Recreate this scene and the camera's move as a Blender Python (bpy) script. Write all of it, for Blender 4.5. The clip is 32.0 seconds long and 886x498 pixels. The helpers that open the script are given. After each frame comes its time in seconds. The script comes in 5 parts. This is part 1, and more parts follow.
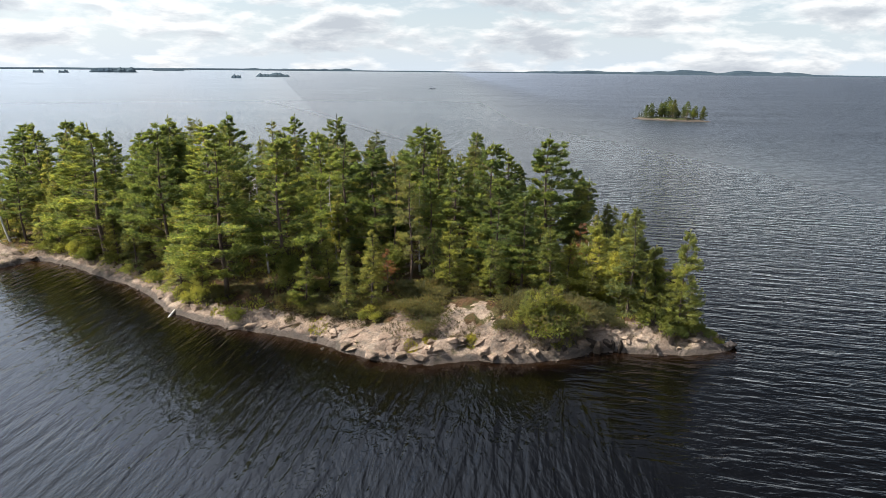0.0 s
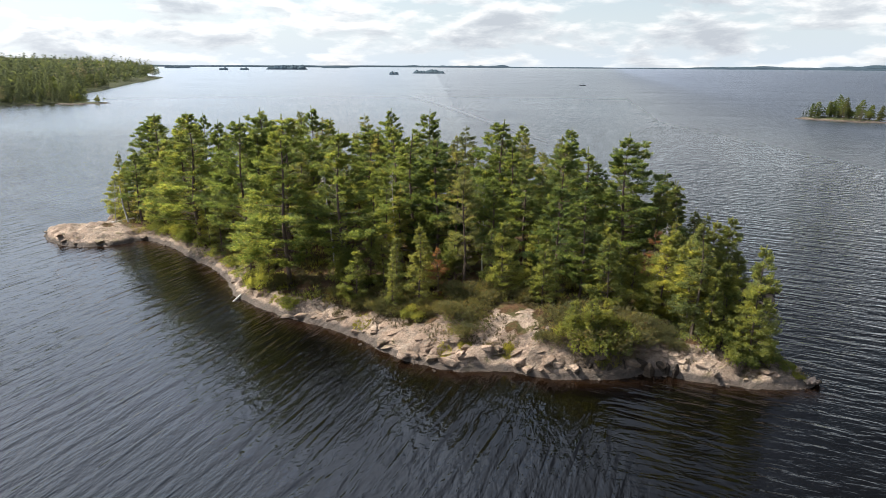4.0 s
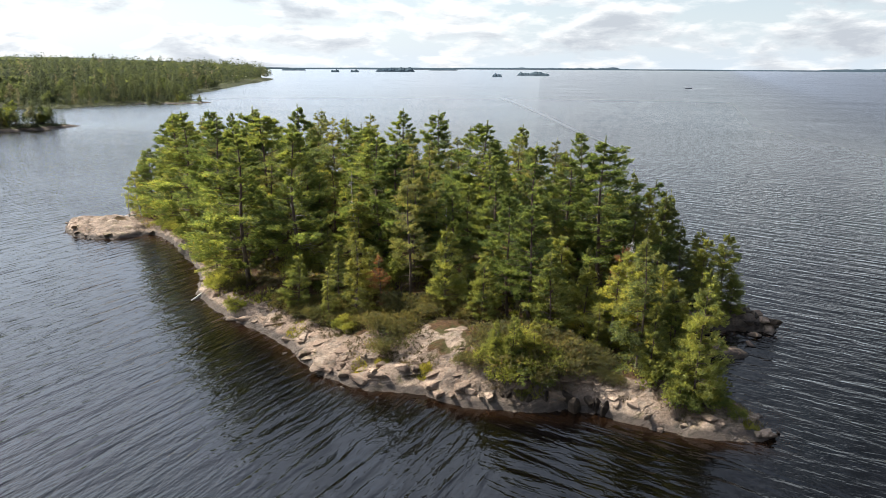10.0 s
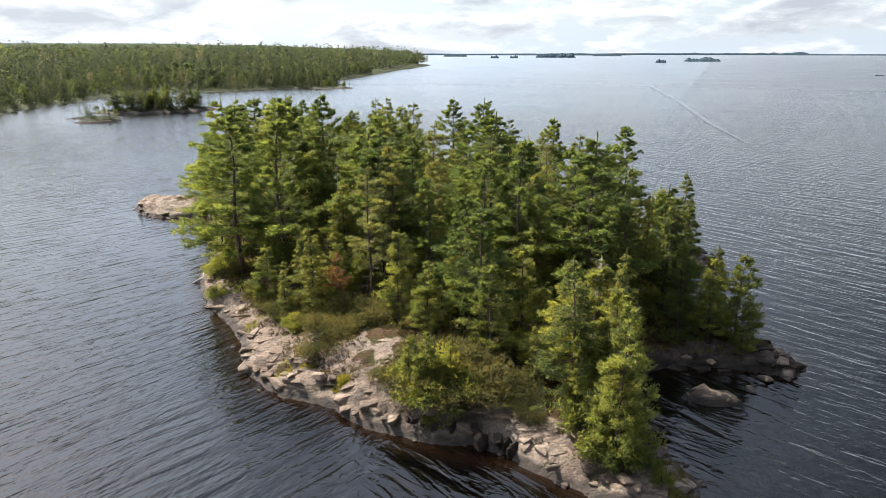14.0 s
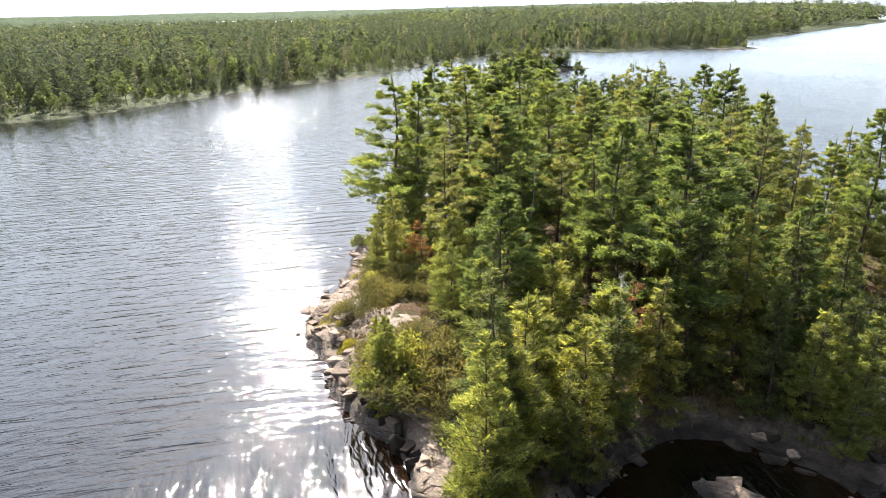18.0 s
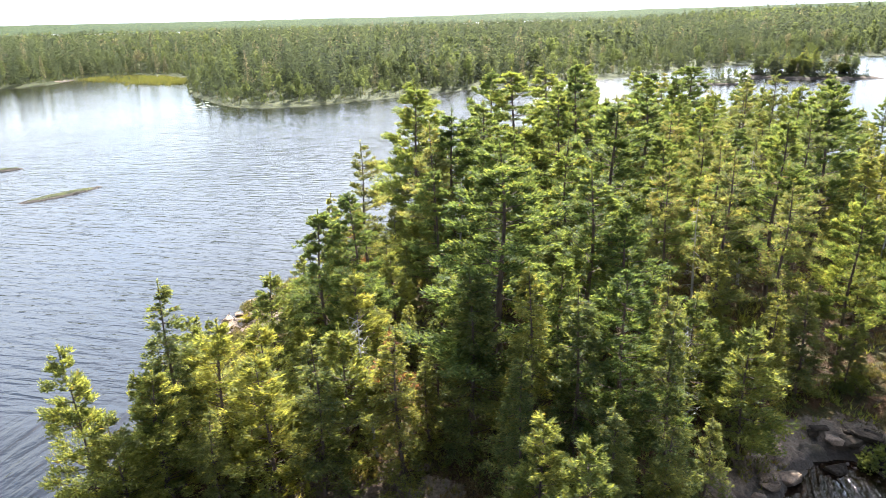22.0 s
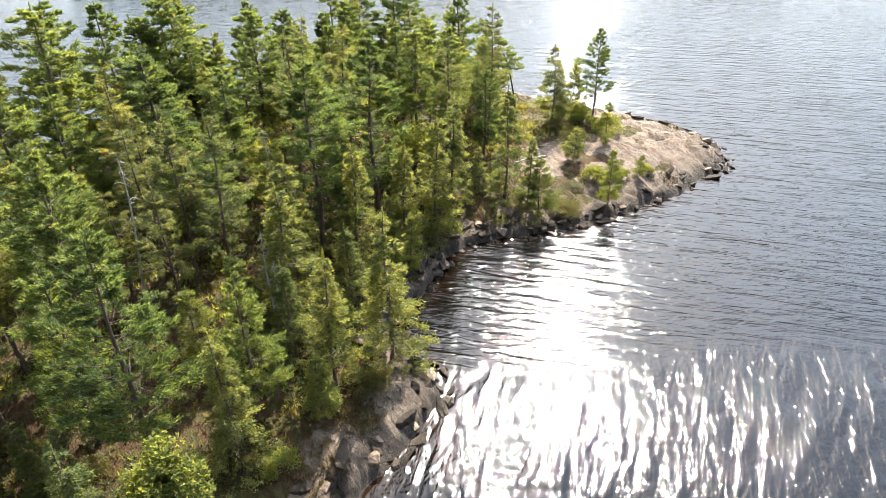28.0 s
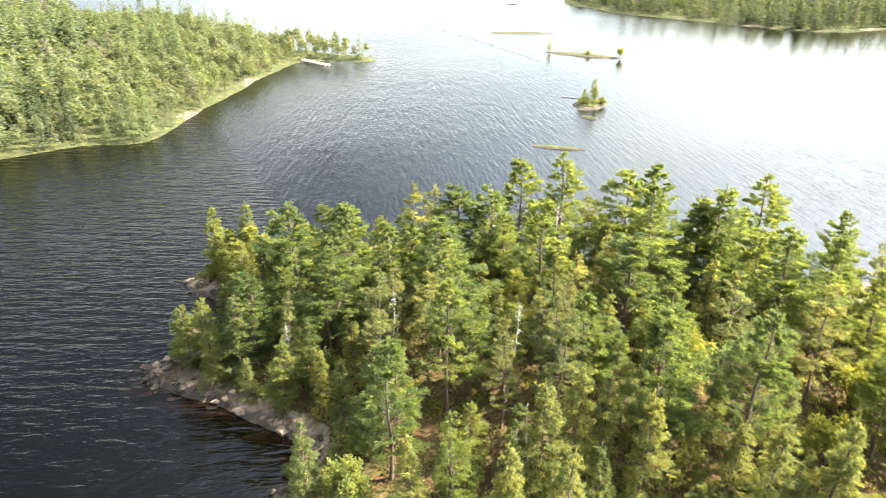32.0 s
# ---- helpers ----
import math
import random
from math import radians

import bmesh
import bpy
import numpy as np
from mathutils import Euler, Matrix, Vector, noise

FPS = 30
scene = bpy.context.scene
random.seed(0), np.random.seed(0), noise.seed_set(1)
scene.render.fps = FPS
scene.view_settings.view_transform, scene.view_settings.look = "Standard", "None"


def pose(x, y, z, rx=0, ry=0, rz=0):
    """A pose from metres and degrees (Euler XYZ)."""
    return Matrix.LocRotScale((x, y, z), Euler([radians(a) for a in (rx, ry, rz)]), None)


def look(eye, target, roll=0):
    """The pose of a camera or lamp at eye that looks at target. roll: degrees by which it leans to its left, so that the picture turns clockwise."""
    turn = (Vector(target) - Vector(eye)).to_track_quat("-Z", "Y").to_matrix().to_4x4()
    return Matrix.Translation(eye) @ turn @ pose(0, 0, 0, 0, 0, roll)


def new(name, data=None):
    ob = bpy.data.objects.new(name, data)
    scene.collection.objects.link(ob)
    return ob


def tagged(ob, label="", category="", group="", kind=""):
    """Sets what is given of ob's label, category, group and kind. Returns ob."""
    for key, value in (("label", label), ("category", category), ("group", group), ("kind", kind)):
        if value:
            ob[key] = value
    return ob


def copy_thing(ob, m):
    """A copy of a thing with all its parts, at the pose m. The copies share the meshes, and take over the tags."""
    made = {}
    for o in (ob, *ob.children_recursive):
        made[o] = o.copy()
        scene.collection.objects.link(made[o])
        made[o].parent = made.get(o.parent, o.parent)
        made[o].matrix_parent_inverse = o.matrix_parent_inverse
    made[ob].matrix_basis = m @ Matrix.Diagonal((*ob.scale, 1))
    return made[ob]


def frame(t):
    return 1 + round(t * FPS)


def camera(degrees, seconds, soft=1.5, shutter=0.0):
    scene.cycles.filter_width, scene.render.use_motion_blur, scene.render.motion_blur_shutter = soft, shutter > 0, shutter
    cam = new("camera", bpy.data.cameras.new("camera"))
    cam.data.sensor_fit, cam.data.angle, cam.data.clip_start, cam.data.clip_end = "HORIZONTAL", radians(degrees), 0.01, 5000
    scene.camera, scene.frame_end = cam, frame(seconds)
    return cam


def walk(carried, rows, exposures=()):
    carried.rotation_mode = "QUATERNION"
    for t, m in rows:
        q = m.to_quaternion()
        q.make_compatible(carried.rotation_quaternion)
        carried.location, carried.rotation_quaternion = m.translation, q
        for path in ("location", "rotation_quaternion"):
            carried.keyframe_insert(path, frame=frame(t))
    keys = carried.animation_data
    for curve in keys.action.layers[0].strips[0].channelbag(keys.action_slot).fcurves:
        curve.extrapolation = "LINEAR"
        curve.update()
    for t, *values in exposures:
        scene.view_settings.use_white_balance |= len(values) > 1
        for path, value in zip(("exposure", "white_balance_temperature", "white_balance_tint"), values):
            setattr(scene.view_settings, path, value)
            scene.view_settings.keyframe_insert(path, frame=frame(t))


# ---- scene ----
cam = camera(67.5, 32.0, 0.8, 0.2)
PATH = [
    (0, (0.0, 0.0, 20.0), (0.005, 1.93, 19.476), 0.6),
    (0.5, (0.757, 0.313, 19.922), (0.73, 2.242, 19.398), 0.5),
    (1, (1.62, 0.549, 19.978), (1.517, 2.476, 19.45), 0.5),
    (1.5, (2.485, 0.862, 19.902), (2.326, 2.785, 19.374), 0.5),
    (2, (3.457, 1.203, 19.93), (3.277, 3.123, 19.4), 0.4),
    (2.5, (4.321, 1.544, 19.958), (4.099, 3.46, 19.428), 0.5),
    (3, (5.293, 1.989, 19.958), (5.003, 3.895, 19.426), 0.5),
    (3.5, (6.266, 2.406, 19.854), (5.9, 4.298, 19.318), 0.4),
    (5.5, (10.047, 4.5, 19.769), (9.522, 6.354, 19.235), 0.4),
    (6, (11.019, 5.049, 19.741), (10.495, 6.903, 19.204), 0.4),
    (6.5, (11.883, 5.598, 19.712), (11.359, 7.452, 19.175), 0.4),
    (7, (12.64, 6.252, 19.654), (12.072, 8.094, 19.119), 0.4),
    (7.5, (13.503, 6.83, 19.729), (12.854, 8.644, 19.194), 0.3),
    (8, (14.369, 7.351, 19.596), (13.641, 9.136, 19.061), 0.3),
    (8.5, (15.125, 8.005, 19.537), (14.398, 9.789, 19.002), 0.3),
    (9, (15.881, 8.554, 19.507), (15.154, 10.339, 18.972), 0.3),
    (9.5, (16.638, 9.208, 19.449), (15.911, 10.992, 18.914), 0.3),
    (10, (17.503, 9.861, 19.391), (16.778, 11.648, 18.859), 0.3),
    (10.5, (18.367, 10.752, 19.381), (17.639, 12.537, 18.85), 0.2),
    (11, (19.447, 11.642, 19.374), (18.678, 13.41, 18.843), 0.2),
    (11.5, (20.635, 12.769, 19.415), (19.821, 14.518, 18.885), 0.2),
    (12, (21.93, 14.001, 19.428), (21.068, 15.725, 18.898), 0.2),
    (12.5, (23.225, 15.26, 19.546), (22.233, 16.913, 19.012), 0.1),
    (13, (24.63, 16.596, 19.532), (23.539, 18.186, 19.001), 0.1),
    (13.5, (25.926, 18.14, 19.461), (24.838, 19.727, 18.916), 0.1),
    (15.5, (31.435, 26.05, 19.38), (30.014, 27.286, 18.707), -0.8),
    (16, (32.948, 28.276, 19.349), (31.401, 29.351, 18.678), -0.9),
    (16.5, (34.243, 30.767, 19.468), (32.592, 31.676, 18.797), -1.0),
    (17, (35.324, 33.305, 19.348), (33.611, 34.092, 18.68), -1.2),
    (17.5, (36.296, 35.977, 19.303), (34.543, 36.671, 18.636), -1.3),
    (18, (37.053, 38.752, 19.228), (35.269, 39.364, 18.562), -1.4),
    (18.5, (37.594, 41.527, 19.15), (35.779, 42.044, 18.487), -1.5),
    (19, (38.027, 44.303, 19.072), (36.173, 44.663, 18.414), -1.6),
    (19.5, (38.352, 47.183, 18.964), (36.473, 47.381, 18.307), -1.5),
    (20, (38.46, 50.091, 18.959), (36.57, 50.138, 18.305), -1.6),
    (20.5, (38.244, 53.103, 18.922), (36.355, 53.007, 18.271), -1.5),
    (21, (37.92, 56.247, 18.959), (36.039, 56.047, 18.31), -1.7),
    (21.5, (37.38, 59.26, 18.919), (35.501, 59.037, 18.273), -1.7),
    (22, (36.624, 62.063, 18.934), (34.744, 61.842, 18.287), -1.6),
    (22.5, (35.653, 64.943, 18.813), (33.773, 64.726, 18.166), -1.4),
    (23, (34.681, 67.747, 18.826), (32.801, 67.531, 18.178), -1.3),
    (23.5, (33.708, 70.579, 18.942), (31.829, 70.361, 18.292), -1.2),
    (24, (32.411, 73.515, 19.027), (30.533, 73.295, 18.375), -1.2),
    (24.5, (31.222, 76.452, 19.113), (29.351, 76.231, 18.441), -1.2),
    (25, (29.923, 79.444, 19.407), (28.064, 79.223, 18.703), -1.1),
    (25.5, (28.516, 82.333, 19.728), (26.674, 82.11, 18.982), -1.1),
    (26, (26.999, 85.383, 20.228), (25.177, 85.159, 19.435), -1.0),
    (26.5, (25.589, 88.461, 20.833), (23.8, 88.235, 19.967), -1.2),
    (28.5, (20.859, 99.672, 24.903), (19.226, 99.334, 23.8), -2.0),
    (29, (19.482, 102.85, 26.617), (17.973, 102.086, 25.549), -1.5),
    (29.5, (17.596, 105.793, 27.938), (16.138, 104.899, 26.901), -1.2),
    (30, (15.885, 108.142, 28.999), (14.461, 107.154, 28.001), -1.1),
    (30.5, (14.116, 110.424, 30.321), (12.895, 109.164, 29.362), -0.6),
    (31, (12.236, 112.45, 31.732), (11.238, 110.984, 30.807), -0.4),
    (31.5, (10.22, 114.272, 33.125), (9.507, 112.628, 32.238), -0.4),
    (32, (8.296, 115.731, 34.643), (7.904, 113.964, 33.792), -0.1),
]
walk(cam, [(t, look(eye, target, roll)) for t, eye, target, roll in PATH],
     [(0, 1.2, 6650, 10), (9, 1.26, 6650, 10), (13.5, 1.24, 6550, 10), (16, 1.58, 6400, 10), (19, 2.02, 6400, 10), (22, 2.38, 6300, 10), (24, 2.46, 6250, 10), (26.5, 2.42, 6250, 10), (28.5, 2.0, 6600, 6), (30, 2.48, 6950, 4), (32, 3.1, 7400, 5)])

# ---- world, sun and sky ----
SUN_YAW, SUN_EL = 86.0, 45.0
sun_way = Vector((-math.sin(radians(SUN_YAW)) * math.cos(radians(SUN_EL)),
                  math.cos(radians(SUN_YAW)) * math.cos(radians(SUN_EL)), math.sin(radians(SUN_EL))))
sun = new("sun", bpy.data.lights.new("sun", "SUN"))
sun.data.energy, sun.data.angle, sun.data.color = 5.0, radians(0.55), (1.0, 0.955, 0.87)
sun.matrix_world = look(sun_way * 200, (0, 0, 0))


class Nodes:
    """Short hand for node trees."""

    def __init__(self, tree):
        self.t = tree
        tree.nodes.clear()

    def add(self, kind, ins=(), **props):
        n = self.t.nodes.new(kind)
        for k, v in props.items():
            if k == "ramp":
                while len(n.color_ramp.elements) < len(v):
                    n.color_ramp.elements.new(0.5)
                for e, (p, c) in zip(n.color_ramp.elements, v):
                    e.position, e.color = p, (*c, 1) if len(c) == 3 else c
            elif k == "blend":
                n.blend_type = v
            elif k == "op":
                n.operation = v
            elif k == "kind_of":
                n.data_type = v
            elif k == "attr":
                n.attribute_name = v
            elif k == "feature":
                n.feature = v
            elif k == "clamp":
                n.clamp = v
        for key, v in dict(ins).items():
            s = n.inputs[key]
            if isinstance(v, bpy.types.NodeSocket):
                self.t.links.new(v, s)
            else:
                s.default_value = v
        return n

    def noise(self, vec, scale, detail=4.0, rough=0.55, dist=0.0):
        return self.add("ShaderNodeTexNoise", {"Vector": vec, "Scale": scale, "Detail": detail, "Roughness": rough, "Distortion": dist}).outputs["Fac"]

    def math(self, op, a, b=0.0):
        return self.add("ShaderNodeMath", {0: a, 1: b}, op=op).outputs[0]

    def ramp(self, fac, stops):
        return self.add("ShaderNodeValToRGB", {"Fac": fac}, ramp=stops).outputs["Color"]

    def mix(self, fac, a, b, blend="MIX"):
        n = self.add("ShaderNodeMix", kind_of="RGBA", blend=blend)
        for s, v in ((n.inputs[0], fac), (n.inputs[6], a), (n.inputs[7], b)):
            if isinstance(v, bpy.types.NodeSocket):
                self.t.links.new(v, s)
            else:
                s.default_value = v if not isinstance(v, tuple) or len(v) == 4 else (*v, 1)
        return n.outputs[2]

    def scaled(self, vec, sx, sy, sz, rz=0.0):
        return self.add("ShaderNodeMapping", {"Vector": vec, "Rotation": (0, 0, rz), "Scale": (sx, sy, sz)}).outputs["Vector"]

    def turned(self, vec, deg, sx, sy):
        """Turns the plan by deg, then scales along the new axes."""
        return self.scaled(self.scaled(vec, 1, 1, 1, radians(-deg)), sx, sy, 1)


world = bpy.data.worlds.new("sky")
scene.world = world
world.use_nodes = True
w = Nodes(world.node_tree)
sky = w.add("ShaderNodeTexSky")
sky.sky_type, sky.sun_disc = "NISHITA", False
sky.sun_elevation, sky.sun_rotation = radians(SUN_EL), radians(-SUN_YAW)
sky.air_density, sky.dust_density, sky.ozone_density = 1.0, 1.4, 1.0
ray = w.add("ShaderNodeTexCoord").outputs["Generated"]
sep = w.add("ShaderNodeSeparateXYZ", {"Vector": ray})
flat = w.scaled(ray, 1.0, 1.0, 3.4)
puffs = w.noise(flat, 8.5, 9.0, 0.58, 0.15)
veil = w.noise(flat, 2.2, 4.0, 0.5)
cover = w.ramp(w.math("ADD", w.math("MULTIPLY", puffs, 0.70), w.math("MULTIPLY", veil, 0.36)), [(0.47, (0, 0, 0)), (0.56, (1, 1, 1))])
belly = w.noise(w.add("ShaderNodeVectorMath", {0: flat, 1: (0.0, 0.0, 0.03)}, op="ADD").outputs[0], 8.5, 7.0, 0.6, 0.2)
cloud = w.ramp(belly, [(0.38, (8.6, 8.7, 8.7)), (0.48, (7.4, 7.6, 7.8)), (0.56, (5.3, 5.65, 6.1)), (0.66, (4.0, 4.35, 4.9))])
hazy = w.mix(w.ramp(sep.outputs["Z"], [(0.0, (0.85, 0.85, 0.85)), (0.20, (0.10, 0.10, 0.10))]), sky.outputs["Color"], (5.7, 6.6, 7.6))
thin = w.ramp(sep.outputs["Z"], [(0.0, (0.92, 0.92, 0.92)), (0.14, (0.78, 0.78, 0.78)), (0.45, (0.60, 0.60, 0.60)), (0.8, (0.30, 0.30, 0.30))])
low = w.mix(w.math("MULTIPLY", cover, thin), hazy, cloud)
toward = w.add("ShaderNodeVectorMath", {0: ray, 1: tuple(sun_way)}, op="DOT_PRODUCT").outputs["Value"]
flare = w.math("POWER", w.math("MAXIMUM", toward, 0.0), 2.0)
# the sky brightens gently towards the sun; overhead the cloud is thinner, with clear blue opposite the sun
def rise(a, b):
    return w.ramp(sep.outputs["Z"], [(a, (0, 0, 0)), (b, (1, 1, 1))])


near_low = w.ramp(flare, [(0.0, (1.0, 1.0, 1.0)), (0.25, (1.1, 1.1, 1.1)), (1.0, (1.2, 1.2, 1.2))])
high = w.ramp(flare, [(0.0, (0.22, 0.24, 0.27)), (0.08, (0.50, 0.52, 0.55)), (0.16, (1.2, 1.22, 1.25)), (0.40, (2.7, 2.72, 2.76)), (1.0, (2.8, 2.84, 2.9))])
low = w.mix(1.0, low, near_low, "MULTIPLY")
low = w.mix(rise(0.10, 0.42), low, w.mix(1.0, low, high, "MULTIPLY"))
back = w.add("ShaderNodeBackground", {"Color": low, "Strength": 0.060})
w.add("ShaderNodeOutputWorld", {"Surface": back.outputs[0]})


# ---- materials ----
def material(name, build, **props):
    m = bpy.data.materials.new(name)
    m.use_nodes = True
    n = Nodes(m.node_tree)
    out = n.add("ShaderNodeOutputMaterial")
    m.node_tree.links.new(build(n), out.inputs["Surface"])
    return m


def principled(n, color, rough=0.7, bump=None, strength=0.4, distance=0.1, spec=0.5, metal=0.0, ior=1.45):
    ins = {"Base Color": color if not isinstance(color, tuple) else (*color, 1), "Roughness": rough, "Specular IOR Level": spec, "Metallic": metal, "IOR": ior}
    if bump is not None:
        ins["Normal"] = n.add("ShaderNodeBump", {"Height": bump, "Strength": strength, "Distance": distance}).outputs[0]
    return n.add("ShaderNodeBsdfPrincipled", ins).outputs[0]


def place(n):
    return n.add("ShaderNodeNewGeometry").outputs["Position"]


def water_surface(n, color, rough, height):
    """Dark water under a mirror film: gloss weighed by Fresnel on the rippled surface, with a narrow spread of facets."""
    normal = n.add("ShaderNodeBump", {"Height": height, "Strength": 1.0, "Distance": 1.0}).outputs[0]
    body = n.add("ShaderNodeBsdfDiffuse", {"Color": color if not isinstance(color, tuple) else (*color, 1)}).outputs[0]
    film = n.add("ShaderNodeBsdfGlossy", {"Color": (1, 1, 1, 1), "Roughness": rough, "Normal": normal})
    film.distribution = "BECKMANN"
    fresnel = n.add("ShaderNodeFresnel", {"IOR": 1.333, "Normal": normal}).outputs[0]
    return n.add("ShaderNodeMixShader", {"Fac": fresnel, 1: body, 2: film.outputs[0]}).outputs[0]


def water_build(n):
    p = place(n)
    def train(heading, size, along):
        """Waves running past one side of the island: crests, chop and fine ripples."""
        swell = n.noise(n.turned(p, heading, along / size, 1.35 / size), 1.0, 2.0, 0.5, 0.4)
        chop = n.noise(n.turned(p, heading + 12, 0.85, 2.6), 1.0, 2.0, 0.55, 0.4)
        fine = n.noise(n.turned(p, heading - 22, 3.2, 5.6), 1.0, 2.0, 0.55, 0.3)
        return n.math("ADD", n.math("ADD", n.math("MULTIPLY", swell, 0.205 * size), n.math("MULTIPLY", chop, 0.080)), n.math("MULTIPLY", fine, 0.020))
    xyz = n.add("ShaderNodeSeparateXYZ", {"Vector": p})
    east = n.ramp(n.math("MULTIPLY", n.math("ADD", xyz.outputs["X"], n.math("MULTIPLY", xyz.outputs["Y"], 0.25)), 0.05), [(0.85, (0, 0, 0)), (1.0, (1, 1, 1))])
    mixed = n.add("ShaderNodeMix", {0: east, 2: train(82.0, 1.0, 0.20), 3: train(-14.0, 1.35, 0.34)}, kind_of="FLOAT").outputs[0]
    gust = n.ramp(n.noise(n.scaled(p, 0.012, 0.03, 1, radians(20)), 1.0, 4.0, 0.55), [(0.35, (0.62, 0.62, 0.62)), (0.65, (1.05, 1.05, 1.05))])
    away = n.math("DIVIDE", n.add("ShaderNodeVectorMath", {0: p, 1: (-5.0, 65.0, 0.0)}, op="DISTANCE").outputs["Value"], 1000.0)
    # the sheltered bay to the south-west lies nearly still
    bay = n.math("DIVIDE", n.add("ShaderNodeVectorMath", {0: p, 1: (-150.0, -70.0, 0.0)}, op="DISTANCE").outputs["Value"], 1000.0)
    still = n.ramp(n.math("ADD", bay, n.math("MULTIPLY", n.noise(p, 0.02, 3.0), 0.03)), [(0.075, (0.25, 0.25, 0.25)), (0.135, (1, 1, 1))])
    shoal = n.add("ShaderNodeAttribute", attr="shoal").outputs["Fac"]
    deep = n.mix(n.noise(p, 0.05, 2.0), (0.0010, 0.0007, 0.0005), (0.0004, 0.0005, 0.0009))
    bed = n.mix(n.noise(p, 0.9, 4.0), (0.006, 0.004, 0.003), (0.024, 0.011, 0.004))
    color = n.mix(shoal, deep, bed)
    # ripples too fine to tell apart far out blur the mirror instead
    rough = n.ramp(away, [(0.03, (0.09, 0.09, 0.09)), (0.10, (0.13, 0.13, 0.13)), (0.20, (0.26, 0.26, 0.26)), (0.7, (0.30, 0.30, 0.30))])
    # wind waves grow on the open lake to the east
    rough = n.math("ADD", rough, n.ramp(n.math("DIVIDE", xyz.outputs["X"], 1000.0), [(0.025, (0, 0, 0)), (0.09, (0.22, 0.22, 0.22))]))
    return water_surface(n, color, n.math("MULTIPLY", rough, n.math("ADD", n.math("MULTIPLY", still, 0.55), 0.45)), n.math("MULTIPLY", mixed, n.math("MULTIPLY", gust, still)))


def rock_color(n, p):
    """Granite: pink and grey, speckled, with lichen, dark stains and hairline joints. Gives colour and relief."""
    tone = n.noise(p, 0.35, 5.0, 0.6, 0.3)
    grain = n.noise(p, 7.0, 5.0, 0.75)
    base = n.ramp(tone, [(0.30, (0.150, 0.108, 0.082)), (0.48, (0.250, 0.185, 0.140)), (0.66, (0.345, 0.270, 0.208))])
    base = n.mix(0.75, base, n.ramp(grain, [(0.32, (0.42, 0.40, 0.38)), (0.52, (1.0, 0.97, 0.94)), (0.70, (1.45, 1.42, 1.38))]), "MULTIPLY")
    lichen = n.ramp(n.noise(p, 1.9, 8.0, 0.74), [(0.52, (0, 0, 0)), (0.60, (1, 1, 1))])
    base = n.mix(n.math("MULTIPLY", lichen, 0.45), base, (0.19, 0.172, 0.14))
    dark = n.ramp(n.noise(p, 1.1, 8.0, 0.74, 0.6), [(0.52, (0, 0, 0)), (0.62, (1, 1, 1))])
    base = n.mix(n.math("MULTIPLY", dark, 0.66), base, (0.068, 0.057, 0.048))
    bent = n.mix(0.30, n.turned(p, 38, 0.28, 0.95), n.add("ShaderNodeTexNoise", {"Vector": p, "Scale": 0.7, "Detail": 5.0}).outputs["Color"], "ADD")
    joint = n.add("ShaderNodeTexVoronoi", {"Vector": bent, "Scale": 0.9}, feature="DISTANCE_TO_EDGE").outputs["Distance"]
    hair = n.add("ShaderNodeTexVoronoi", {"Vector": bent, "Scale": 4.7}, feature="DISTANCE_TO_EDGE").outputs["Distance"]
    gap = n.math("MULTIPLY", n.ramp(joint, [(0.0, (0.25, 0.25, 0.25)), (0.03, (1, 1, 1))]), n.ramp(hair, [(0.0, (0.85, 0.85, 0.85)), (0.05, (1, 1, 1))]))
    base = n.mix(n.math("MULTIPLY", n.math("SUBTRACT", 1.0, gap), 0.22), base, (0.060, 0.050, 0.040))
    moss = n.ramp(n.noise(p, 0.75, 7.0, 0.7, 0.4), [(0.56, (0, 0, 0)), (0.63, (1, 1, 1))])
    base = n.mix(n.math("MULTIPLY", moss, 0.6), base, n.ramp(grain, [(0.35, (0.060, 0.058, 0.024)), (0.65, (0.165, 0.140, 0.062))]))
    relief = n.math("ADD", n.math("MULTIPLY", gap, 0.10), n.math("ADD", n.math("MULTIPLY", n.noise(n.turned(p, 38, 0.6, 1.8), 1.6, 8.0, 0.72), 1.3), n.math("MULTIPLY", grain, 0.4)))
    return base, relief


